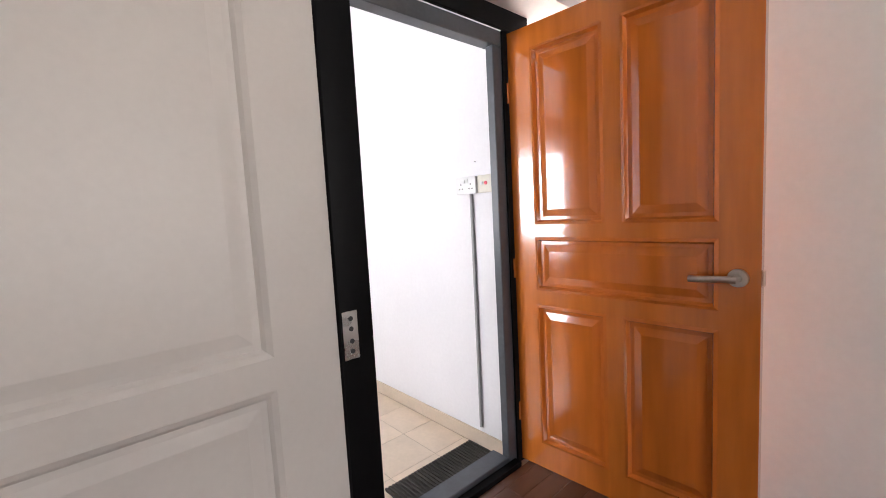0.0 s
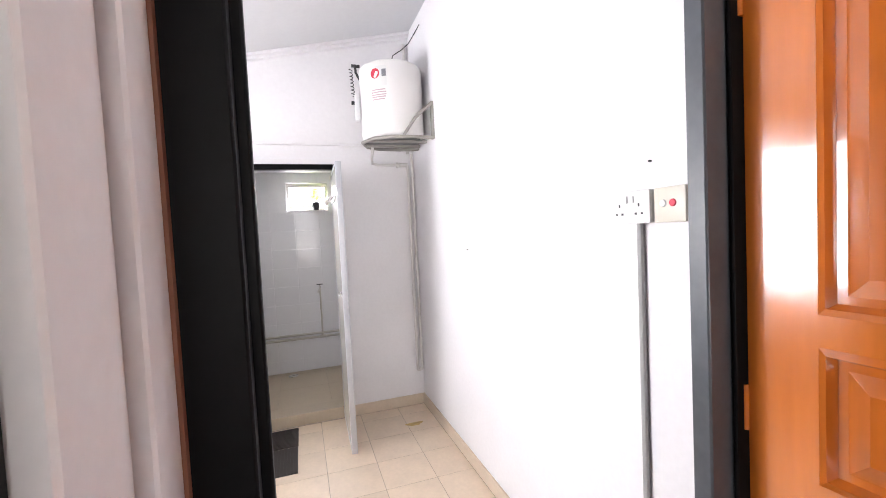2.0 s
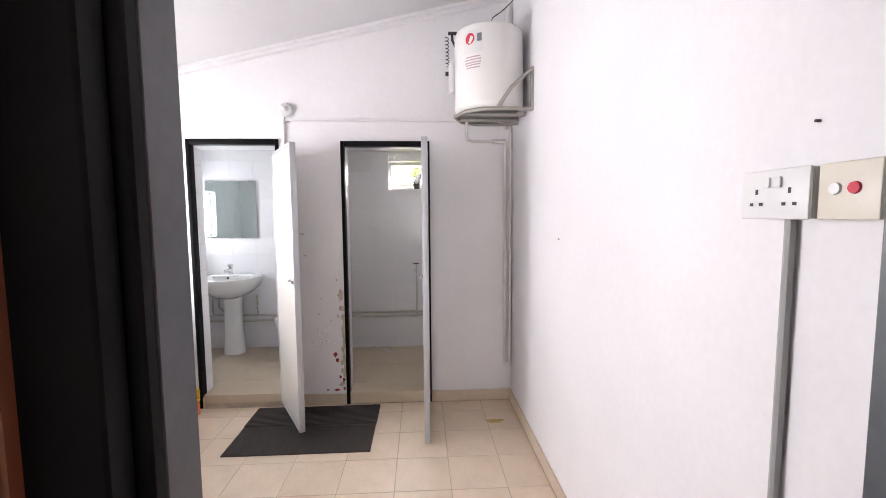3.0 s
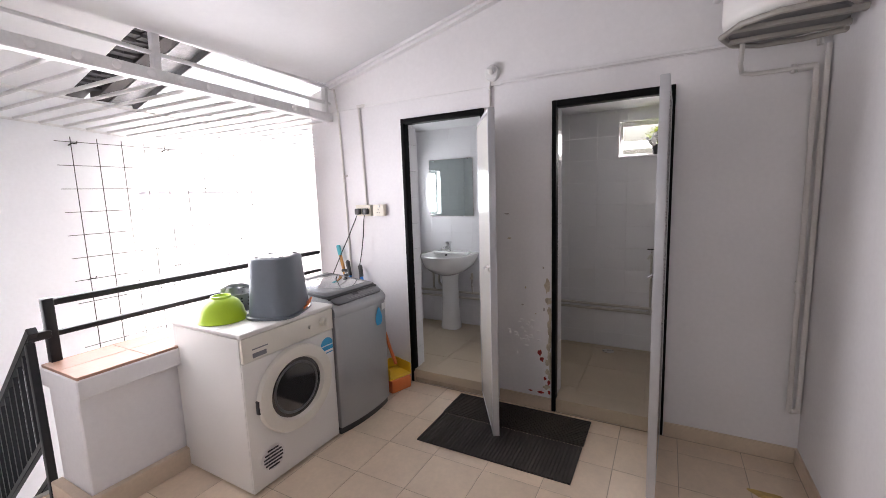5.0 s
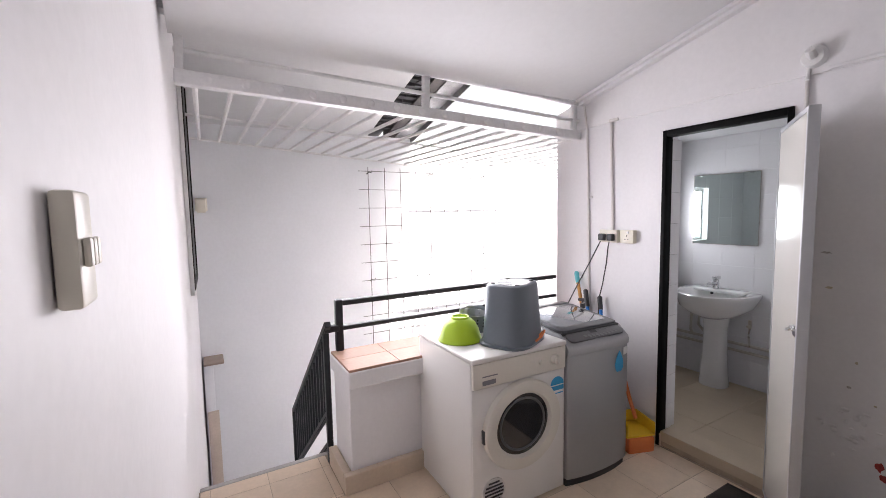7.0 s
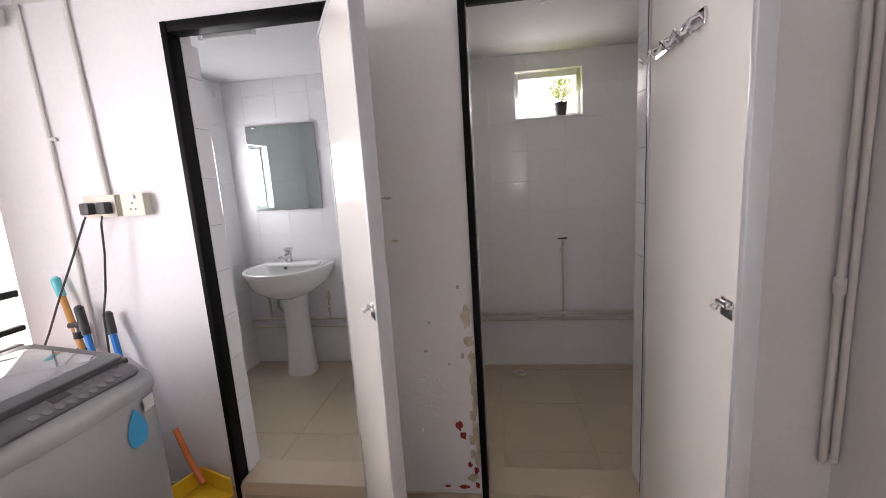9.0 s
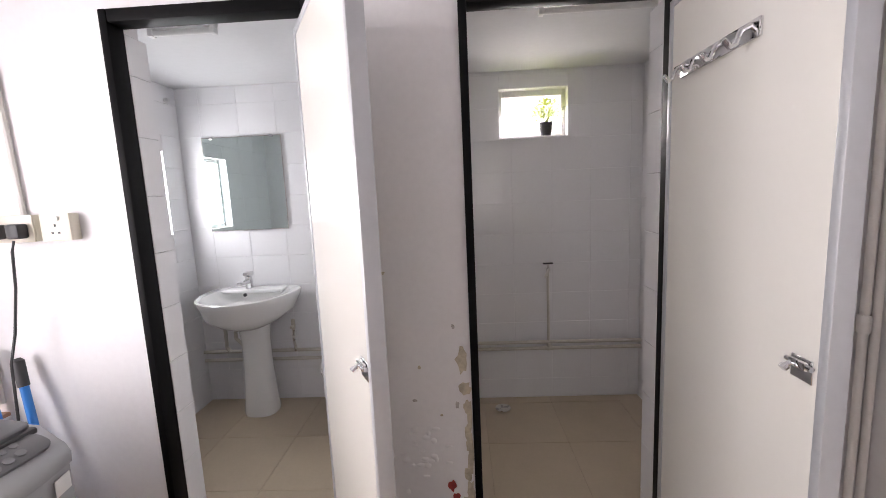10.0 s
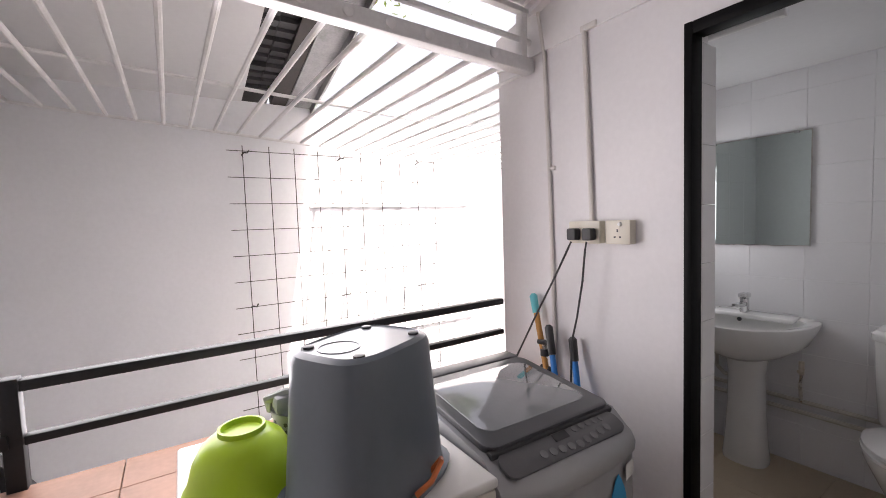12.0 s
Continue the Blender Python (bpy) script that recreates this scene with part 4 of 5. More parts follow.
part("elbow", tube([(-0.018, -0.03, 0.32), (-0.028, -0.026, 0.305), (-0.042, -0.026, 0.30), (-0.056, -0.03, 0.31)], 0.016, 10), PVC, pp)
part("coupling", joined(*[lathe([(0.017, z), (0.019, z + 0.008), (0.019, z + 0.03), (0.017, z + 0.038)], 14) for z in (0.93, 0.95)]), PVC, pp).location = (-0.056, -0.03, 0)
part("branch", tube([(-0.056, -0.03, 2.02), (-0.09, -0.022, 2.02), (-0.3, -0.022, 2.02), (-0.345, -0.03, 2.03), (-0.36, -0.1, 2.06), (-0.37, -0.22, 2.12), (-0.4, -0.3, 2.2)], 0.011, 8), PVC, pp)
part("tee", joined(rod(bmesh.new(), (-0.125, -0.022, 2.02), (-0.055, -0.022, 2.02), 0.017), rod(bmesh.new(), (-0.14, -0.022, 2.0), (-0.14, -0.022, 2.04), 0.01)), PVC, pp)
part("riser", tube([(-0.05, -0.03, 2.11), (-0.045, -0.03, 2.6), (-0.04, -0.03, 3.0)], 0.013), PVC, pp)

# ---- conduits, sockets, switches ----
GREYPVC = material("grey_conduit", (0.36, 0.36, 0.35), 0.45, var=0.08)


def conduit(pts, label, r=0.0085, mat=PVC):
    return single("conduit", tube(pts, r, 8), mat, pose(0, 0, 0), label, "conduit", "electrical conduits")


conduit([(-3.03, -0.02, 2.34), (-3.006, -0.011, 2.15), (-2.988, -0.011, 1.65), (-2.972, -0.011, 0.75)], "thin white conduit running down the wall")
conduit([(-2.796, -0.011, 2.18), (-2.769, -0.011, 1.415)], "white conduit down to the wall sockets", 0.0095)
conduit([(-1.70, -0.011, 2.165), (-1.70, -0.011, 1.98)], "short white conduit over the toilet door")
single("trunking", bx(-2.81, -2.735, -0.02, -0.001, 2.167, 2.19, 0.004), PVC, pose(0, 0, 0), "white conduit elbow box", "conduit")
single("conduit_clip", bx(-2.995, -2.955, -0.016, -0.001, 1.645, 1.66, 0.003), PVC, pose(0, 0, 0), "small white conduit clip", "clip")
gl = thing("wall_lamp", pose(-1.675, -0.012, 2.245), "small white round wall lamp with no shade", "lamp")
part("base", moved(lathe([(0.05, 0), (0.05, 0.02), (0.042, 0.032)], 28), Matrix.Rotation(radians(90), 4, "X")), WHITEP, gl)
part("holder", joined(tube([(0, -0.032, 0), (0, -0.05, 0.005), (0.0, -0.062, 0.02)], 0.02), rod(bmesh.new(), (-0.02, -0.0, -0.05), (-0.02, -0.02, -0.1), 0.008)), WHITEP, gl)


def socket(m, label, w, h, t, mat, kind):
    s = thing("socket", m, label, "socket", "wall sockets")
    part("box", bx(-w / 2, w / 2, -t + 0.008, 0, -h / 2, h / 2, 0.003), mat, s)
    part("plate", bx(-w / 2 - 0.001, w / 2 + 0.001, -t, -t + 0.0075, -h / 2 - 0.001, h / 2 + 0.001, 0.003), mat, s)
    for c in kind:
        for dx, dz, ww, hh in ((0, 0.006, 0.006, 0.010), (-0.011, -0.018, 0.008, 0.006), (0.011, -0.018, 0.008, 0.006)):
            part("pin_hole", bx(c + dx - ww / 2, c + dx + ww / 2, -t - 0.0006, -t + 0.002, dz - hh / 2, dz + hh / 2), DARKP, s)
    return s


s1 = socket(pose(-0.001, -2.436, 1.504, 0, 0, -90), "white double wall socket beside the door", 0.145, 0.09, 0.045, WHITEP, (-0.036, 0.036))
for c in (-0.012, 0.012):
    part("rocker", bx(c - 0.008, c + 0.008, -0.050, -0.0451, 0.012, 0.032, 0.002), WHITEP, s1)
s2 = socket(pose(-0.001, -2.563, 1.504, 0, 0, -90), "cream switch plate with a red button beside the door", 0.095, 0.09, 0.035, CREAMP, ())
part("button", rod(bmesh.new(), (-0.018, -0.0352, 0.004), (-0.018, -0.039, 0.004), 0.010, 0.009, 16), WHITEP, s2)
part("red_button", rod(bmesh.new(), (0.012, -0.0352, 0.004), (0.012, -0.039, 0.004), 0.010, 0.009, 16), RED, s2, "red neon button")
conduit([(-0.010, -2.435, 0.12), (-0.010, -2.44, 1.459)], "grey surface conduit below the socket", 0.0095, GREYPVC)
single("wall_nail", joined(rod(bmesh.new(), (0, 0, 0), (-0.008, 0, 0), 0.0028)), DARKP, pose(-0.001, -2.475, 1.63), "small dark screw in the white wall", "screw")
single("wall_nail", joined(rod(bmesh.new(), (0, 0, 0), (-0.008, 0, 0), 0.0028)), DARKP, pose(-0.001, -1.12, 1.345), "small dark screw in the white wall", "screw")
s3 = socket(pose(-2.786, -0.001, 1.371), "cream wall socket with two plugs in it", 0.145, 0.088, 0.04, CREAMP, (-0.035, 0.035))
s4 = socket(pose(-2.636, -0.001, 1.371), "cream single wall socket", 0.1, 0.088, 0.04, CREAMP, (0.0,))
part("rocker", rod(bmesh.new(), (0.012, -0.0402, 0.03), (0.012, -0.048, 0.03), 0.008, 0.007, 14), WHITEP, s4)
for x, pts in ((-2.822, [(-2.822, -0.075, 1.335), (-2.828, -0.085, 1.31), (-2.9, -0.09, 1.18), (-3.0, -0.09, 1.02), (-3.1, -0.09, 0.85), (-3.16, -0.1, 0.74)]), (-2.748, [(-2.748, -0.075, 1.335), (-2.748, -0.085, 1.3), (-2.765, -0.08, 1.18), (-2.79, -0.085, 1.03), (-2.806, -0.1, 0.93), (-2.81, -0.12, 0.5), (-2.81, -0.14, 0.02)])):
    pl = thing("power_plug", pose(x, -0.041, 1.362), "dark grey power plug with its cord", "plug", "power plugs")
    part("body", bx(-0.022, 0.022, -0.038, 0, -0.022, 0.026, 0.007), DARKP, pl)
    part("cord", moved(tube(pts, 0.0042, 6), Matrix.Translation((-x, 0.041, -1.362))), DARKP, pl)
sw = thing("light_switch", pose(-1.375, -2.652, 1.52, 0, 0, 179.7), "cream wall switch plate with rocker keys", "switch")
part("box", bx(-0.03, 0.03, -0.022, 0, -0.06, 0.06, 0.005), CREAMP, sw)
for c in (-0.016, 0.0, 0.016):
    part("rocker", bx(c - 0.006, c + 0.006, -0.03, -0.0222, -0.018, 0.012, 0.003), CREAMP, sw)

# ---- brushes and dustpan beside the washer ----
def brush(foot, top, col, tip, label, grip=0.10):
    d = Vector(top) - Vector(foot)
    b = thing("brush", Matrix.Translation(foot) @ d.to_track_quat("Z", "Y").to_matrix().to_4x4(), label, "brush", "cleaning tools")
    ln = d.length
    part("handle", rod(bmesh.new(), (0, 0, 0), (0, 0, ln - grip), 0.0135, 0.013, 12), col, b)
    part("grip", joined(rod(bmesh.new(), (0, 0, ln - grip + 0.0005), (0, 0, ln - 0.01), 0.0165, 0.018, 12), rod(bmesh.new(), (0, 0, ln - 0.01), (0, 0, ln), 0.018, 0.009, 12)), tip, b)
    return b


brush((-2.66, -0.15, 0.02), (-2.848, -0.045, 0.93), BLUE, DARKP, "blue broom handle with a black grip against the wall")
brush((-2.68, -0.21, 0.02), (-2.966, -0.06, 0.962), BLUE, DARKP, "blue mop handle with a black grip against the wall", 0.13)
brush((-2.72, -0.16, 0.02), (-3.08, -0.035, 1.085), WOODH, TEAL, "wooden brush handle with a teal end against the wall", 0.09)
tp = thing("wall_tap", pose(-2.985, -0.065, 0.02), "dark standpipe tap behind the washing machine", "tap")
part("standpipe", rod(bmesh.new(), (0, 0, 0), (0, 0, 0.85), 0.011), STEEL, tp)
part("spout", rod(bmesh.new(), (-0.02, 0, 0.74), (0.03, 0, 0.74), 0.016), DARKP, tp)
part("collar", rod(bmesh.new(), (0, 0, 0.8), (0, 0, 0.83), 0.02), DARKP, tp)
part("tap_handle", rod(bmesh.new(), (-0.035, 0, 0.856), (0.03, 0, 0.862), 0.013), DARKP, tp)
dp = thing("dustpan", pose(-2.49, -0.15, 0.0, 0, 0, -20), "yellow and orange plastic dustpans stacked on the floor", "dustpan")
part("orange_pan", extrude([(-0.1, -0.1), (0.11, -0.09), (0.11, 0.09), (-0.1, 0.1)], 0.0, 0.1, 0.012), ORANGE, dp, "orange pan")
part("yellow_pan", moved(joined(boxes([(-0.1, 0.1, -0.1, 0.1, 0.0, 0.012), (-0.1, 0.1, -0.1, -0.088, 0.0121, 0.09), (-0.1, 0.1, 0.088, 0.1, 0.0121, 0.09), (-0.1, -0.088, -0.0879, 0.0879, 0.0121, 0.09)], 0.004)), Matrix.Translation((0, 0, 0.1015))), YELLOW, dp, "yellow pan")
part("pan_handle", tube([(-0.043, 0.059, 0.15), (-0.1, 0.05, 0.26), (-0.165, 0.05, 0.385)], 0.013), ORANGE, dp)

# ---- toilet fittings ----
def dshape(a):
    c, s = math.cos(a), math.sin(a)
    if s < 0:
        return c, s
    k = (abs(c) ** 6 + abs(s) ** 6) ** (-1 / 6)
    return c * k, s * k * 0.42


bs = thing("wash_basin", pose(-2.678, 1.215, 0.038), "white ceramic pedestal wash basin", "basin")


def basin_ring(rows, seg=48):
    b = bmesh.new()
    rings = []
    for hw, dp_, yo, z in rows:
        rings.append([b.verts.new((hw * dshape(2 * math.pi * k / seg)[0], yo + dp_ * dshape(2 * math.pi * k / seg)[1], z)) for k in range(seg)])
    skin(b, rings)
    return b


part("bowl", basin_ring([(0.10, 0.12, -0.04, 0.60), (0.18, 0.21, -0.03, 0.635), (0.255, 0.30, -0.02, 0.695), (0.29, 0.345, 0.0, 0.775), (0.297, 0.36, 0.0, 0.80), (0.297, 0.36, 0.0, 0.812), (0.288, 0.352, 0.0, 0.818), (0.25, 0.30, -0.05, 0.814), (0.22, 0.26, -0.06, 0.77), (0.16, 0.19, -0.06, 0.715), (0.05, 0.06, -0.06, 0.69)]), CERAM, bs)
part("ledge", bx(-0.2, 0.2, 0.0, 0.137, 0.80, 0.826, 0.012, 3), CERAM, bs)
part("pedestal", lathe([(0.105, 0.0), (0.108, 0.02), (0.10, 0.1), (0.088, 0.3), (0.085, 0.5), (0.10, 0.64)], 36, True, True, squarish(2.6, 1.0, 0.9)), CERAM, bs)
tpp = part("tap", joined(rod(bmesh.new(), (-0.035, 0.055, 0.8265), (-0.035, 0.055, 0.905), 0.024, 0.022, 18), bx(-0.054, -0.016, -0.065, 0.055, 0.862, 0.888, 0.008), bx(-0.06, -0.01, 0.025, 0.085, 0.907, 0.935, 0.009)), CHROME, bs, "chrome basin tap")
part("overflow", rod(bmesh.new(), (-0.035, -0.004, 0.795), (-0.035, -0.014, 0.795), 0.011, None, 14), DARKP, bs)
part("waste", lathe([(0.022, 0.691), (0.022, 0.695)], 16), CHROME, bs).location = (0, -0.06, 0)

wc = thing("toilet", pose(-1.985, 1.05, 0.038), "white ceramic close-coupled toilet with closed lid", "toilet")
part("tank", lathe([(0.165, 0.40), (0.178, 0.42), (0.19, 0.60), (0.196, 0.79)], 40, True, True, squarish(5, 1.0, 0.5)), CERAM, wc).location = (0, 0.215, 0)
part("tank_lid", lathe([(0.2, 0.7905), (0.207, 0.80), (0.207, 0.825), (0.19, 0.84)], 40, True, True, squarish(5, 1.0, 0.52)), CERAM, wc).location = (0, 0.215, 0)
part("button", lathe([(0.026, 0.8405), (0.026, 0.847), (0.018, 0.85)], 20), CHROME, wc).location = (0, 0.215, 0)
part("bowl", lathe([(0.12, 0.0), (0.125, 0.02), (0.108, 0.12), (0.115, 0.2), (0.16, 0.3), (0.185, 0.36), (0.188, 0.385)], 44, True, True, lambda a: (math.cos(a), math.sin(a) * (1.35 if math.sin(a) < 0 else 0.95))), CERAM, wc).location = (0, -0.02, 0)
part("seat", lathe([(0.186, 0.386), (0.192, 0.39), (0.192, 0.402), (0.186, 0.406)], 44, True, True, lambda a: (math.cos(a), math.sin(a) * (1.35 if math.sin(a) < 0 else 0.85))), CERAM, wc).location = (0, -0.02, 0)
part("lid", lathe([(0.184, 0.4085), (0.19, 0.413), (0.188, 0.424), (0.165, 0.434), (0.08, 0.438)], 44, True, True, lambda a: (math.cos(a), math.sin(a) * (1.35 if math.sin(a) < 0 else 0.85))), CERAM, wc).location = (0, -0.02, 0)

mr = thing("mirror", pose(-2.718, 1.374, 1.543), "frameless rectangular mirror over the wash basin", "mirror")
part("glass", bx(-0.26, 0.26, -0.006, -0.0005, -0.3, 0.303), MIRROR, mr)
part("edge", boxes([(-0.264, -0.2605, -0.007, 0, -0.304, 0.307), (0.2605, 0.264, -0.007, 0, -0.304, 0.307), (-0.26, 0.26, -0.007, 0, -0.304, -0.3005), (-0.26, 0.26, -0.007, 0, 0.3035, 0.307)]), STEEL, mr, "thin metal mirror edge")
for x in (-0.2, 0.2):
    part("clip", bx(x - 0.012, x + 0.012, -0.012, -0.0071, 0.296, 0.31, 0.002), CHROME, mr)

ps = thing("toilet_pipes", pose(0, 1.362, 0.0), "white painted water pipes along the toilet wall", "pipes")
part("pipe", tube([(-3.12, -0.022, 0.405), (-1.688, -0.022, 0.405)], 0.0125), PVCG, ps)
part("pipe", tube([(-3.12, -0.022, 0.345), (-1.688, -0.022, 0.345)], 0.0125), PVCG, ps)
part("drop_pipe", joined(tube([(-2.95, -0.03, 0.62), (-2.95, -0.03, 0.44), (-2.93, -0.03, 0.405)], 0.0125), tube([(-2.88, -0.03, 0.66), (-2.88, -0.03, 0.5), (-2.84, -0.03, 0.46), (-2.76, -0.03, 0.45)], 0.0125)), PVCG, ps)
part("feed_hose", tube([(-2.47, -0.03, 0.405), (-2.47, -0.05, 0.5), (-2.465, -0.05, 0.56)], 0.009), STEEL, ps)
part("stop_valve", joined(rod(bmesh.new(), (-2.465, -0.05, 0.56), (-2.465, -0.05, 0.63), 0.0125), rod(bmesh.new(), (-2.465, -0.03, 0.585), (-2.465, -0.09, 0.585), 0.009)), NICKEL, ps)
sh = thing("shower_pipes", pose(0, 1.362, 0.0), "white painted shower feed pipes with a tap", "pipes")
part("pipe", tube([(-1.578, -0.022, 0.415), (-0.145, -0.022, 0.407)], 0.0125), PVCG, sh)
part("pipe", tube([(-1.578, -0.022, 0.372), (-0.145, -0.022, 0.364)], 0.0125), PVCG, sh)
part("riser", tube([(-0.755, -0.022, 0.372), (-0.755, -0.022, 0.9)], 0.009), PVCG, sh)
part("tee", joined(rod(bmesh.new(), (-0.785, -0.022, 0.369), (-0.725, -0.022, 0.369), 0.016), rod(bmesh.new(), (-0.755, -0.022, 0.355), (-0.755, -0.022, 0.405), 0.015)), PVCG, sh)
part("tap", joined(rod(bmesh.new(), (-0.755, -0.018, 0.9), (-0.755, -0.06, 0.905), 0.01), rod(bmesh.new(), (-0.755, -0.04, 0.905), (-0.755, -0.04, 0.94), 0.007), rod(bmesh.new(), (-0.755, -0.06, 0.908), (-0.782, -0.075, 0.862), 0.008)), STEEL, sh, "steel shower tap")
part("tap_lever", bx(-0.79, -0.725, -0.047, -0.033, 0.94, 0.95, 0.003), DARKP, sh, "dark tap lever")

# shower window with its plant
wn1 = thing("window_1", pose(-0.826, 1.455, 1.752), "small white framed fixed window high in the shower wall", "window")
wn1["kind"] = "structure"
part("window_frame", boxes([(-0.213, -0.19, -0.02, 0.02, 0.0, 0.3), (0.19, 0.213, -0.02, 0.02, 0.0, 0.3), (-0.1899, 0.1899, -0.02, 0.02, 0.0, 0.024), (-0.1899, 0.1899, -0.02, 0.02, 0.262, 0.3)], 0.003), GRILLE, wn1)
pn = part("pane", bx(-0.189, 0.189, -0.002, 0.002, 0.0245, 0.2615), GLASS, wn1)
pn.visible_shadow = False
part("window_sill", bx(-0.212, 0.212, -0.085, -0.0205, -0.006, 0.004, 0.002), WTILE, wn1)
wn2 = thing("window_2", pose(-3.22, 1.02, 1.24), "louvre window with frosted glass slats", "window")
wn2["kind"] = "structure"
part("window_frame", boxes([(-0.03, 0.03, -0.179, -0.155, 0, 0.519), (-0.03, 0.03, 0.155, 0.179, 0, 0.519), (-0.03, 0.03, -0.1549, 0.1549, 0, 0.025), (-0.03, 0.03, -0.1549, 0.1549, 0.494, 0.519)], 0.003), GRILLE, wn2)
for k in range(5):
    p = part("slat", moved(bx(-0.003, 0.003, -0.15, 0.15, -0.055, 0.055), Matrix.Translation((0, 0, 0.075 + k * 0.092)) @ Matrix.Rotation(radians(-32), 4, "Y")), FROST, wn2)
    p.visible_shadow = False


def leaf_blade(b, base, out, up, ln, w):
    d = (Vector(out) + Vector((0, 0, up))).normalized()
    s = d.cross(Vector((0, 0, 1))).normalized()
    mid = Vector(base) + d * ln * 0.5
    tip = Vector(base) + d * ln - Vector((0, 0, ln * 0.15))
    v = [b.verts.new(p) for p in (Vector(base), mid + s * w, tip, mid - s * w)]
    b.faces.new(v)


pt = thing("potted_plant", pose(-0.742, 1.41, 1.7565), "small green artificial plant in a black pot on the window ledge", "plant")
part("pot", lathe([(0.032, 0.0), (0.036, 0.03), (0.045, 0.08), (0.047, 0.085), (0.04, 0.085), (0.036, 0.075)], 24), DARKP, pt)
random.seed(11)
bm = bmesh.new()
for k in range(420):
    a = random.uniform(0, 2 * math.pi)
    z = random.uniform(0.08, 0.22)
    r0 = random.uniform(0.005, 0.105) * (0.45 + 0.55 * math.sin(min(1, (z - 0.06) / 0.17) * math.pi))
    leaf_blade(bm, (r0 * math.cos(a), 0.6 * r0 * math.sin(a), z), (math.cos(a + random.uniform(-.6, .6)), math.sin(a + random.uniform(-.6, .6)), 0), random.uniform(0.1, 1.2), random.uniform(0.022, 0.042), random.uniform(0.004, 0.008))
part("leaves", bm, PLANT, pt, smooth=0)["kind"] = "stuff"
bm = bmesh.new()
for k in range(12):
    a = 2 * math.pi * k / 12
    rod(bm, (0.01 * math.cos(a), 0.01 * math.sin(a), 0.075), (0.045 * math.cos(a), 0.045 * math.sin(a), 0.17), 0.0015, None, 5)
part("stems", bm, PLANT, pt)

for nm, m, w in (("ceiling_light", pose(-2.42, 0.42, 2.169), 0.28), ("ceiling_light", pose(-0.72, 0.42, 2.159), 0.5)):
    cl = thing(nm, m, "slim white ceiling batten lamp", "ceiling lamp", "toilet ceiling lamps")
    part("base", bx(-w / 2, w / 2, -0.022, 0.022, -0.025, 0, 0.003), WHITEP, cl)
    part("tube", moved(lathe([(0.012, -w / 2 + 0.01), (0.012, w / 2 - 0.01)], 14), Matrix.Translation((0, 0, -0.04)) @ Matrix.Rotation(radians(90), 4, "Y")), WHITEP, cl)
    part("holder", bx(-w / 2, -w / 2 + 0.02, -0.015, 0.015, -0.055, -0.0255, 0.002), WHITEP, cl)
    part("holder", bx(w / 2 - 0.02, w / 2, -0.015, 0.015, -0.055, -0.0255, 0.002), WHITEP, cl)
single("floor_drain", lathe([(0.05, 0.0), (0.05, 0.004), (0.042, 0.005), (0.04, 0.003)], 20), STEEL, pose(-1.08, 1.22, 0.012), "round steel floor drain", "drain")

# ---- wear on the wall between the toilet doors ----
def blot(name, cx, cz, w, h, mat, label, parent, seed, y=-0.0015, th=0.0012):
    random.seed(seed)
    n = 14
    b = bmesh.new()
    pts = []
    for k in range(n):
        a = 2 * math.pi * k / n
        r0 = random.uniform(0.6, 1.15)
        pts.append((cx + w / 2 * r0 * math.cos(a), cz + h / 2 * r0 * math.sin(a)))
    f0 = [b.verts.new((x, y, z)) for x, z in pts]
    f1 = [b.verts.new((x, y + th, z)) for x, z in pts]
    skin(b, [f1, f0])
    return part(name, b, mat, parent, label, 0)


blot("plaster_patch", -1.325, 0.865, 0.045, 0.10, PLAST, "bare cream plaster patch", wall_back, 3)
for i, (x, z, w, h) in enumerate(((-1.312, 0.60, 0.022, 0.07), (-1.318, 0.44, 0.03, 0.06), (-1.31, 0.37, 0.03, 0.10), (-1.322, 0.335, 0.045, 0.05), (-1.308, 0.24, 0.02, 0.07), (-1.47, 0.84, 0.012, 0.016), (-1.40, 0.665, 0.012, 0.01), (-1.58, 1.17, 0.03, 0.014))):
    blot("plaster_patch", x, z, w, h, PLAST, "", wall_back, 60 + i, -0.002 - 0.0003 * i)
blot("plaster_patch", -1.303, 0.66, 0.02, 0.16, PLAST, "", wall_back, 4)
blot("plaster_patch", -1.306, 0.5, 0.024, 0.18, PLAST, "", wall_back, 5)
blot("plaster_patch", -1.302, 0.3, 0.018, 0.2, PLAST, "", wall_back, 6)
for i, (x, z, w, h) in enumerate(((-1.375, 0.395, 0.03, 0.045), (-1.36, 0.35, 0.03, 0.04), (-1.34, 0.22, 0.02, 0.03), (-1.315, 0.19, 0.022, 0.05), (-1.37, 0.115, 0.05, 0.02), (-1.44, 0.115, 0.03, 0.012), (-1.312, 0.125, 0.02, 0.03))):
    blot("paint_chip", x, z, w, h, BRICKR, "", wall_back, 20 + i)
for i in range(26):
    random.seed(100 + i)
    x, z = -1.5 + random.gauss(0, 0.06), 0.52 + random.gauss(0, 0.07)
    b = lathe([(0.012, 0.0), (0.009, 0.003), (0.003, 0.0045)], 9)
    part("paint_blister", moved(b, Matrix.Translation((x, -0.0005, z)) @ Matrix.Rotation(radians(90), 4, "X") @ Matrix.Diagonal((random.uniform(.5, 1.4), random.uniform(.4, 1), 1, 1))), WALL, wall_back)


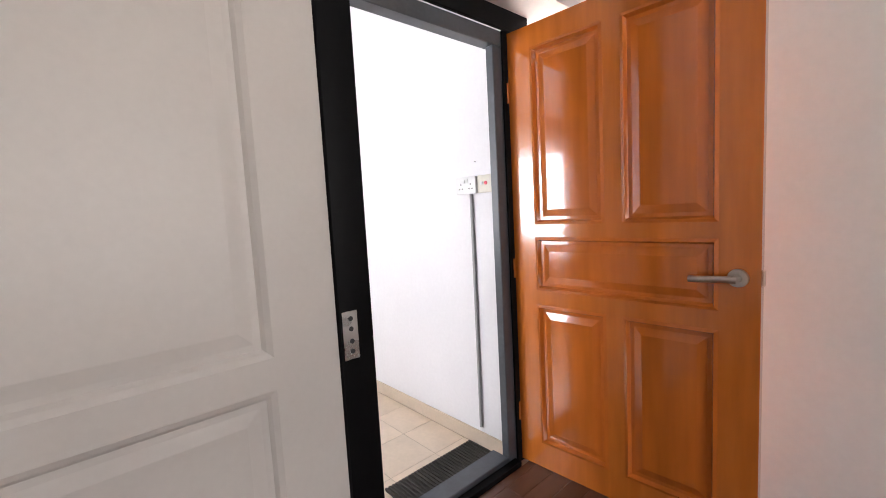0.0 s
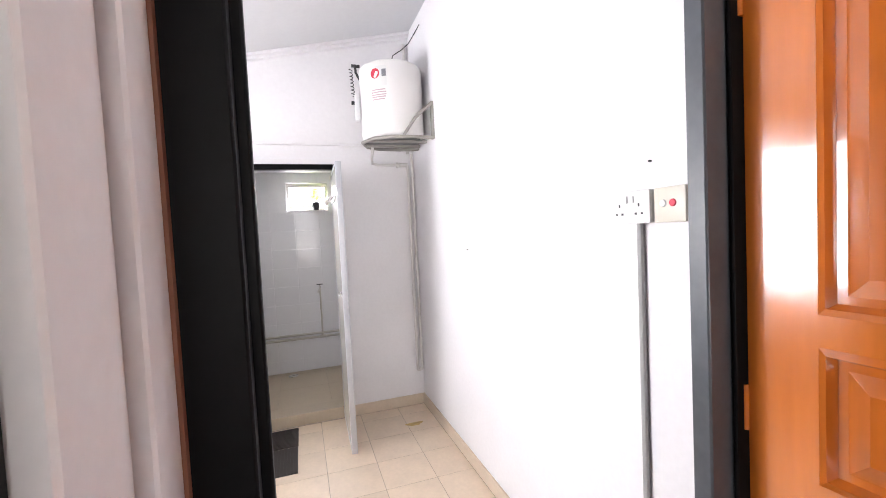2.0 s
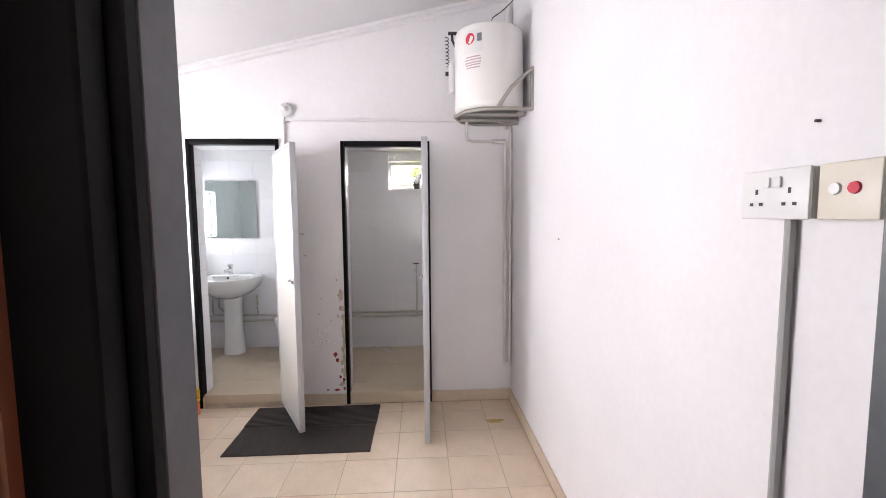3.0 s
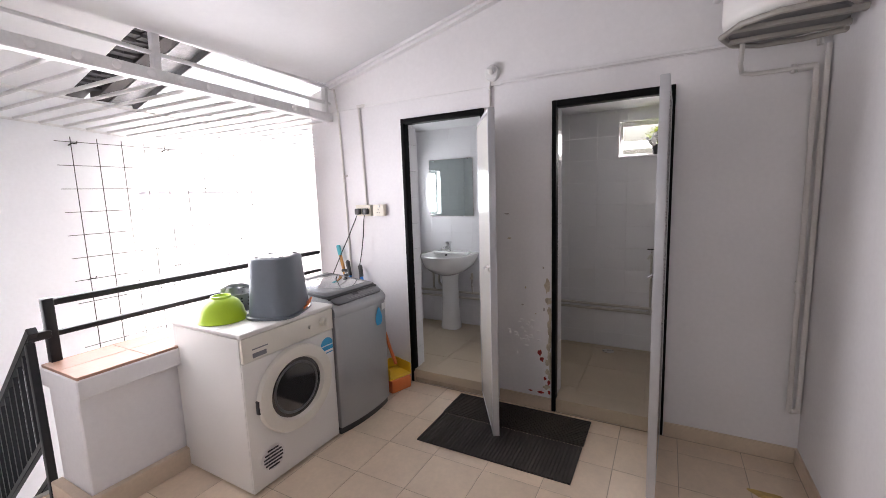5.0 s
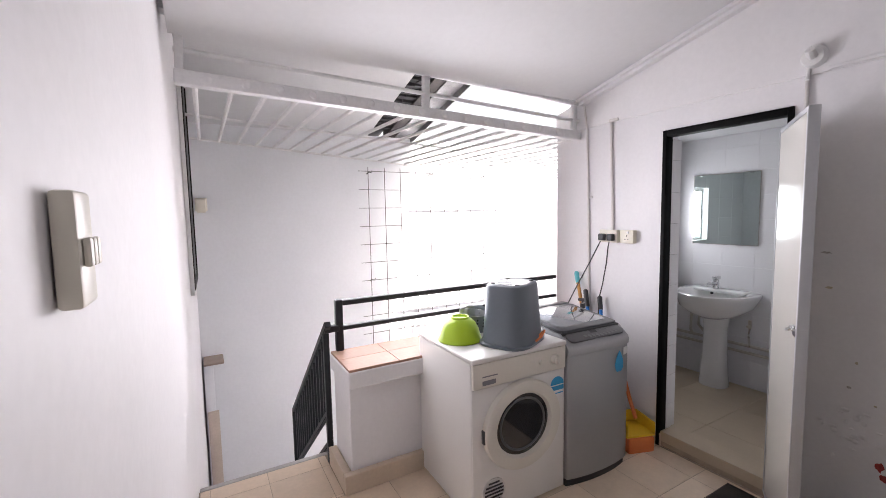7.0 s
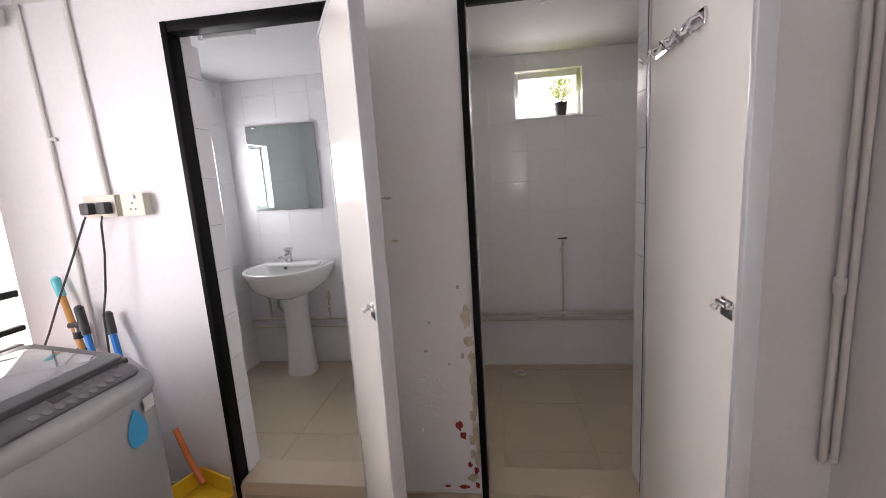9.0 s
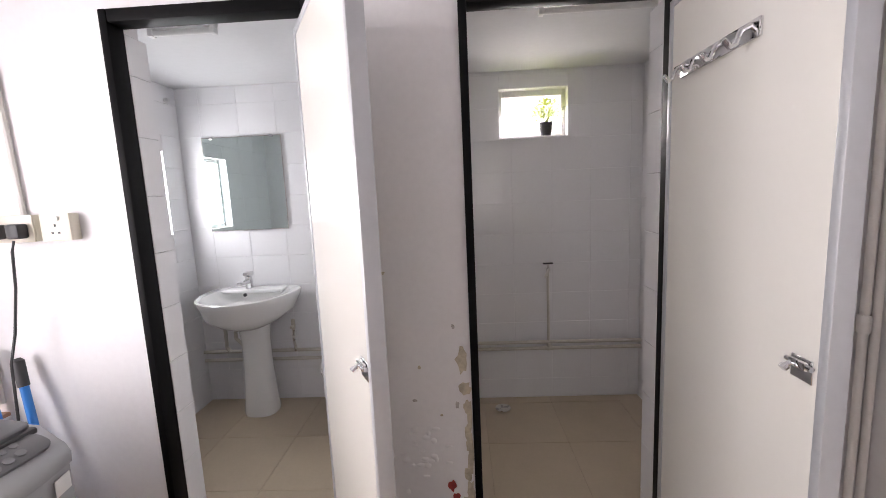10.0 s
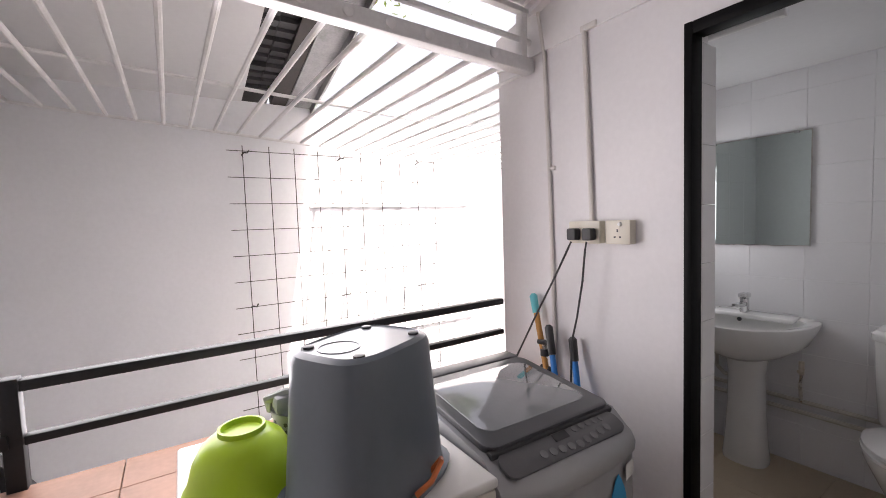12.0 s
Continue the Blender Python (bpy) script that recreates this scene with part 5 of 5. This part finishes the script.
SMUDGE = material("grey_wall_smudge", (0.5, 0.47, 0.45), 0.8, var=0.3, scale=40)
for i, (x, z, w, h) in enumerate(((-1.60, 1.335, 0.05, 0.012), (-1.49, 0.72, 0.02, 0.012), (-1.35, 0.98, 0.012, 0.02), (-1.345, 0.7, 0.014, 0.03))):
    blot("wall_smudge", x, z, w, h, SMUDGE, "", wall_back, 200 + i, -0.0012 - 0.0002 * i, 0.001)
for i, (x, z, w, h) in enumerate(((-1.318, 0.76, 0.05, 0.05), (-1.312, 0.69, 0.03, 0.06), (-1.31, 0.56, 0.03, 0.08), (-1.325, 0.27, 0.03, 0.05), (-1.33, 0.16, 0.05, 0.04))):
    blot("plaster_patch", x, z, w, h, PLAST, "", wall_back, 240 + i, -0.0026 - 0.0002 * i)
for i, z in enumerate((0.32, 0.36, 0.9, 1.17, 1.2)):
    part("screw", rod(bmesh.new(), (D1[0] + 0.03, 0.0, z), (D1[0] + 0.042, -0.004, z), 0.003, None, 7), STEEL, bpy.data.objects["door_frame.001"])

# ---- loose tree seen past the roof edge ----
tr = thing("tree", pose(-9.3, -0.5, -2.75), "leafy green tree behind the outside wall", "tree")
part("trunk", tube([(0, 0, 0), (0, 0.3, 4.0), (0, 1.2, 6.5), (0, 2.6, 8.6), (0, 3.5, 10.0)], 0.14, 10), BARK, tr)
random.seed(9)
limb = bmesh.new()
tips = []
for k in range(9):
    a = 2 * math.pi * k / 9 + random.uniform(-.3, .3)
    z0 = random.uniform(9.0, 9.8)
    tip = Vector((1.5 * math.cos(a) * random.uniform(.6, 1), 3.4 + 1.3 * math.sin(a) * random.uniform(.6, 1), z0 + random.uniform(0.5, 1.4)))
    rod(limb, (0.0, 2.9 + 0.4 * (z0 - 9), z0), tip, 0.06, 0.02, 7)
    tips.append(tip)
part("limbs", limb, BARK, tr)
verts, faces = [], []
for k in range(3800):
    tip = random.choice(tips)
    p = tip + Vector((random.gauss(0, 0.55), random.gauss(0, 0.55), random.gauss(0, 0.4)))
    a, l = random.uniform(0, 6.28), random.uniform(0.07, 0.13)
    d = Vector((math.cos(a), math.sin(a), random.uniform(-0.7, 0.5))) * l
    s = d.cross(Vector((random.uniform(-1, 1), random.uniform(-1, 1), 1))).normalized() * l * 0.35
    i = len(verts)
    verts += [p - d, p + s, p + d, p - s]
    faces.append((i, i + 1, i + 2, i + 3))
me = bpy.data.meshes.new("crown")
me.from_pydata(verts, [], faces)
me.materials.append(LEAFM)
cr = new("crown", me)
cr.parent = tr
cr["kind"] = "stuff"

# ---- floor, skirting and wall tiles ----
def tile_mesh(name, w, h, t, mat, gap=0.003):
    b = bmesh.new()
    g, c = gap / 2, 0.0015
    lo = [b.verts.new(p) for p in ((g, g, 0), (w - g, g, 0), (w - g, h - g, 0), (g, h - g, 0))]
    mi = [b.verts.new(p) for p in ((g, g, t - c), (w - g, g, t - c), (w - g, h - g, t - c), (g, h - g, t - c))]
    hi = [b.verts.new(p) for p in ((g + c, g + c, t), (w - g - c, g + c, t), (w - g - c, h - g - c, t), (g + c, h - g - c, t))]
    skin(b, [lo, mi, hi])
    return mesh_of(name, b, mat, 0)


MESHES = {}


def lay(parent, m, u0, u1, v0, v1, pu, pv, ou, ov, t, mat, holes=(), name="tile", gap=0.003):
    """Tiles on a plane given by m (u, v, normal), cut at the borders and round holes."""
    k0, k1 = math.floor((u0 - ou) / pu), math.ceil((u1 - ou) / pu)
    j0, j1 = math.floor((v0 - ov) / pv), math.ceil((v1 - ov) / pv)
    for k in range(k0, k1):
        for j in range(j0, j1):
            a, b = max(u0, ou + k * pu), min(u1, ou + (k + 1) * pu)
            c, d = max(v0, ov + j * pv), min(v1, ov + (j + 1) * pv)
            if b - a < 0.012 or d - c < 0.012:
                continue
            for ra, rb, rc, rd in holed(a, b, c, d, [(max(a, h[0]), min(b, h[1]), max(c, h[2]), min(d, h[3])) for h in holes if h[0] < b and h[1] > a and h[2] < d and h[3] > c]):
                key = (name, round(rb - ra, 3), round(rd - rc, 3), mat.name)
                if key not in MESHES:
                    MESHES[key] = tile_mesh(name, rb - ra, rd - rc, t, mat, gap)
                o = new(name, MESHES[key])
                o.parent = parent
                o.matrix_local = m @ Matrix.Translation((ra, rc, random.uniform(-0.0004, 0.0004)))


random.seed(3)
XY = Matrix.Identity(4)
lay(floor_ob, Matrix.Translation((0, 0, -0.012)), -2.99, -0.013, -2.64, -0.013, 0.3075, 0.3035, -0.245, -0.465, 0.012, TILE)
lay(floor_ob, Matrix.Translation((0, 0, -0.012)), -3.44, -2.991, -2.638, -1.936, 0.3075, 0.3035, -0.245, -0.465, 0.012, TILE)
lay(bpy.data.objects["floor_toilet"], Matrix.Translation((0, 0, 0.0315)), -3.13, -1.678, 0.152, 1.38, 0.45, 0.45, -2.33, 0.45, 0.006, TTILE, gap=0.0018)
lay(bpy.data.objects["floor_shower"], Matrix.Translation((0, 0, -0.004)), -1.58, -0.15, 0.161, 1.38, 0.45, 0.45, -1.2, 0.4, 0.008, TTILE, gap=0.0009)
lay(bpy.data.objects["wall_parapet"], Matrix.Translation((0, 0, 0.7)), -3.34, -2.96, -1.895, -0.001, 0.195, 0.30, -3.35, -1.895, 0.014, TERRA, name="cap_tile")
lay(bpy.data.objects["floor_room"], Matrix.Translation((0, 0, 0.128)), -2.2, 0.3, -4.6, -2.845, 0.62, 0.09, -2.2, -4.6, 0.010, PARQ, name="plank", gap=0.001)
lay(bpy.data.objects["floor_room"], Matrix.Translation((0, 0, 0.128)), -3.99, -2.2, -4.6, -3.17, 0.62, 0.09, -2.2, -4.6, 0.010, PARQ, name="plank", gap=0.001)
lay(bpy.data.objects["floor_room"], Matrix.Translation((0, 0, 0.128)), -3.99, 0.33, -7.04, -4.6, 0.9, 0.09, -4.0, -4.6, 0.010, PARQ, name="plank", gap=0.001)
YZ = Matrix(((1, 0, 0, 0), (0, 0, -1, 1.39), (0, 1, 0, 0), (0, 0, 0, 1)))
lay(bpy.data.objects["wall_toilet_rear"], YZ, -3.14, -1.668, 0.037, 2.169, 0.25, 0.2, -2.98, 0.06, 0.012, WTILE, name="wall_tile", gap=0.001)
lay(bpy.data.objects["wall_toilet_rear"], YZ, -1.59, -0.14, 0.01, 2.159, 0.25, 0.2, -1.22, 0.14, 0.012, WTILE, holes=[(-1.04, -0.612, 1.752, 2.053)], name="wall_tile", gap=0.001)
LX = Matrix(((0, 0, 1, -3.142), (1, 0, 0, 0), (0, 1, 0, 0), (0, 0, 0, 1)))
lay(bpy.data.objects["wall_toilet_side"], LX, 0.152, 1.376, 0.037, 2.169, 0.25, 0.2, 0.13, 0.06, 0.012, WTILE, holes=[(0.84, 1.2, 1.24, 1.76)], name="wall_tile", gap=0.001)
RX = Matrix(((0, 0, -1, -0.138), (1, 0, 0, 0), (0, 1, 0, 0), (0, 0, 0, 1)))
lay(bpy.data.objects["wall_shower_side"], RX, 0.152, 1.376, 0.01, 2.159, 0.25, 0.2, 0.13, 0.14, 0.012, WTILE, name="wall_tile", gap=0.001)
PL = Matrix(((0, 0, 1, -1.592), (1, 0, 0, 0), (0, 1, 0, 0), (0, 0, 0, 1)))
PR = Matrix(((0, 0, -1, -1.668), (1, 0, 0, 0), (0, 1, 0, 0), (0, 0, 0, 1)))
lay(bpy.data.objects["wall_toilet_partition"], PL, 0.152, 1.376, 0.01, 2.159, 0.25, 0.2, 0.13, 0.14, 0.012, WTILE, name="wall_tile", gap=0.001)
lay(bpy.data.objects["wall_toilet_partition"], PR, 0.152, 1.376, 0.04, 2.169, 0.25, 0.2, 0.13, 0.06, 0.012, WTILE, name="wall_tile", gap=0.001)
# tiled reveals of the two doorways
for x, s, par in ((D1[0] + 0.002, 1, wall_back), (D2[1] - 0.002, -1, wall_back), (D2[0] + 0.002, 1, wall_back)):
    RV = Matrix(((0, 0, s, x), (1, 0, 0, 0), (0, 1, 0, 0), (0, 0, 0, 1)))
    lay(par, RV, 0.056, 0.152, 0.1, 1.99, 0.2, 0.2, 0.056, 0.06, 0.024, WTILE, name="wall_tile", gap=0.001)
single("floor_stain", extrude([(0.06 * math.cos(a) * (1 + 0.35 * math.sin(3 * a)), 0.035 * math.sin(a) * (1 + 0.3 * math.cos(2 * a))) for a in [2 * math.pi * k / 20 for k in range(20)]], 0, 0.0006), STAIN, pose(-0.19, -0.355, 0.0006), "dried ochre stain on the floor tiles", "stain", smooth=0)
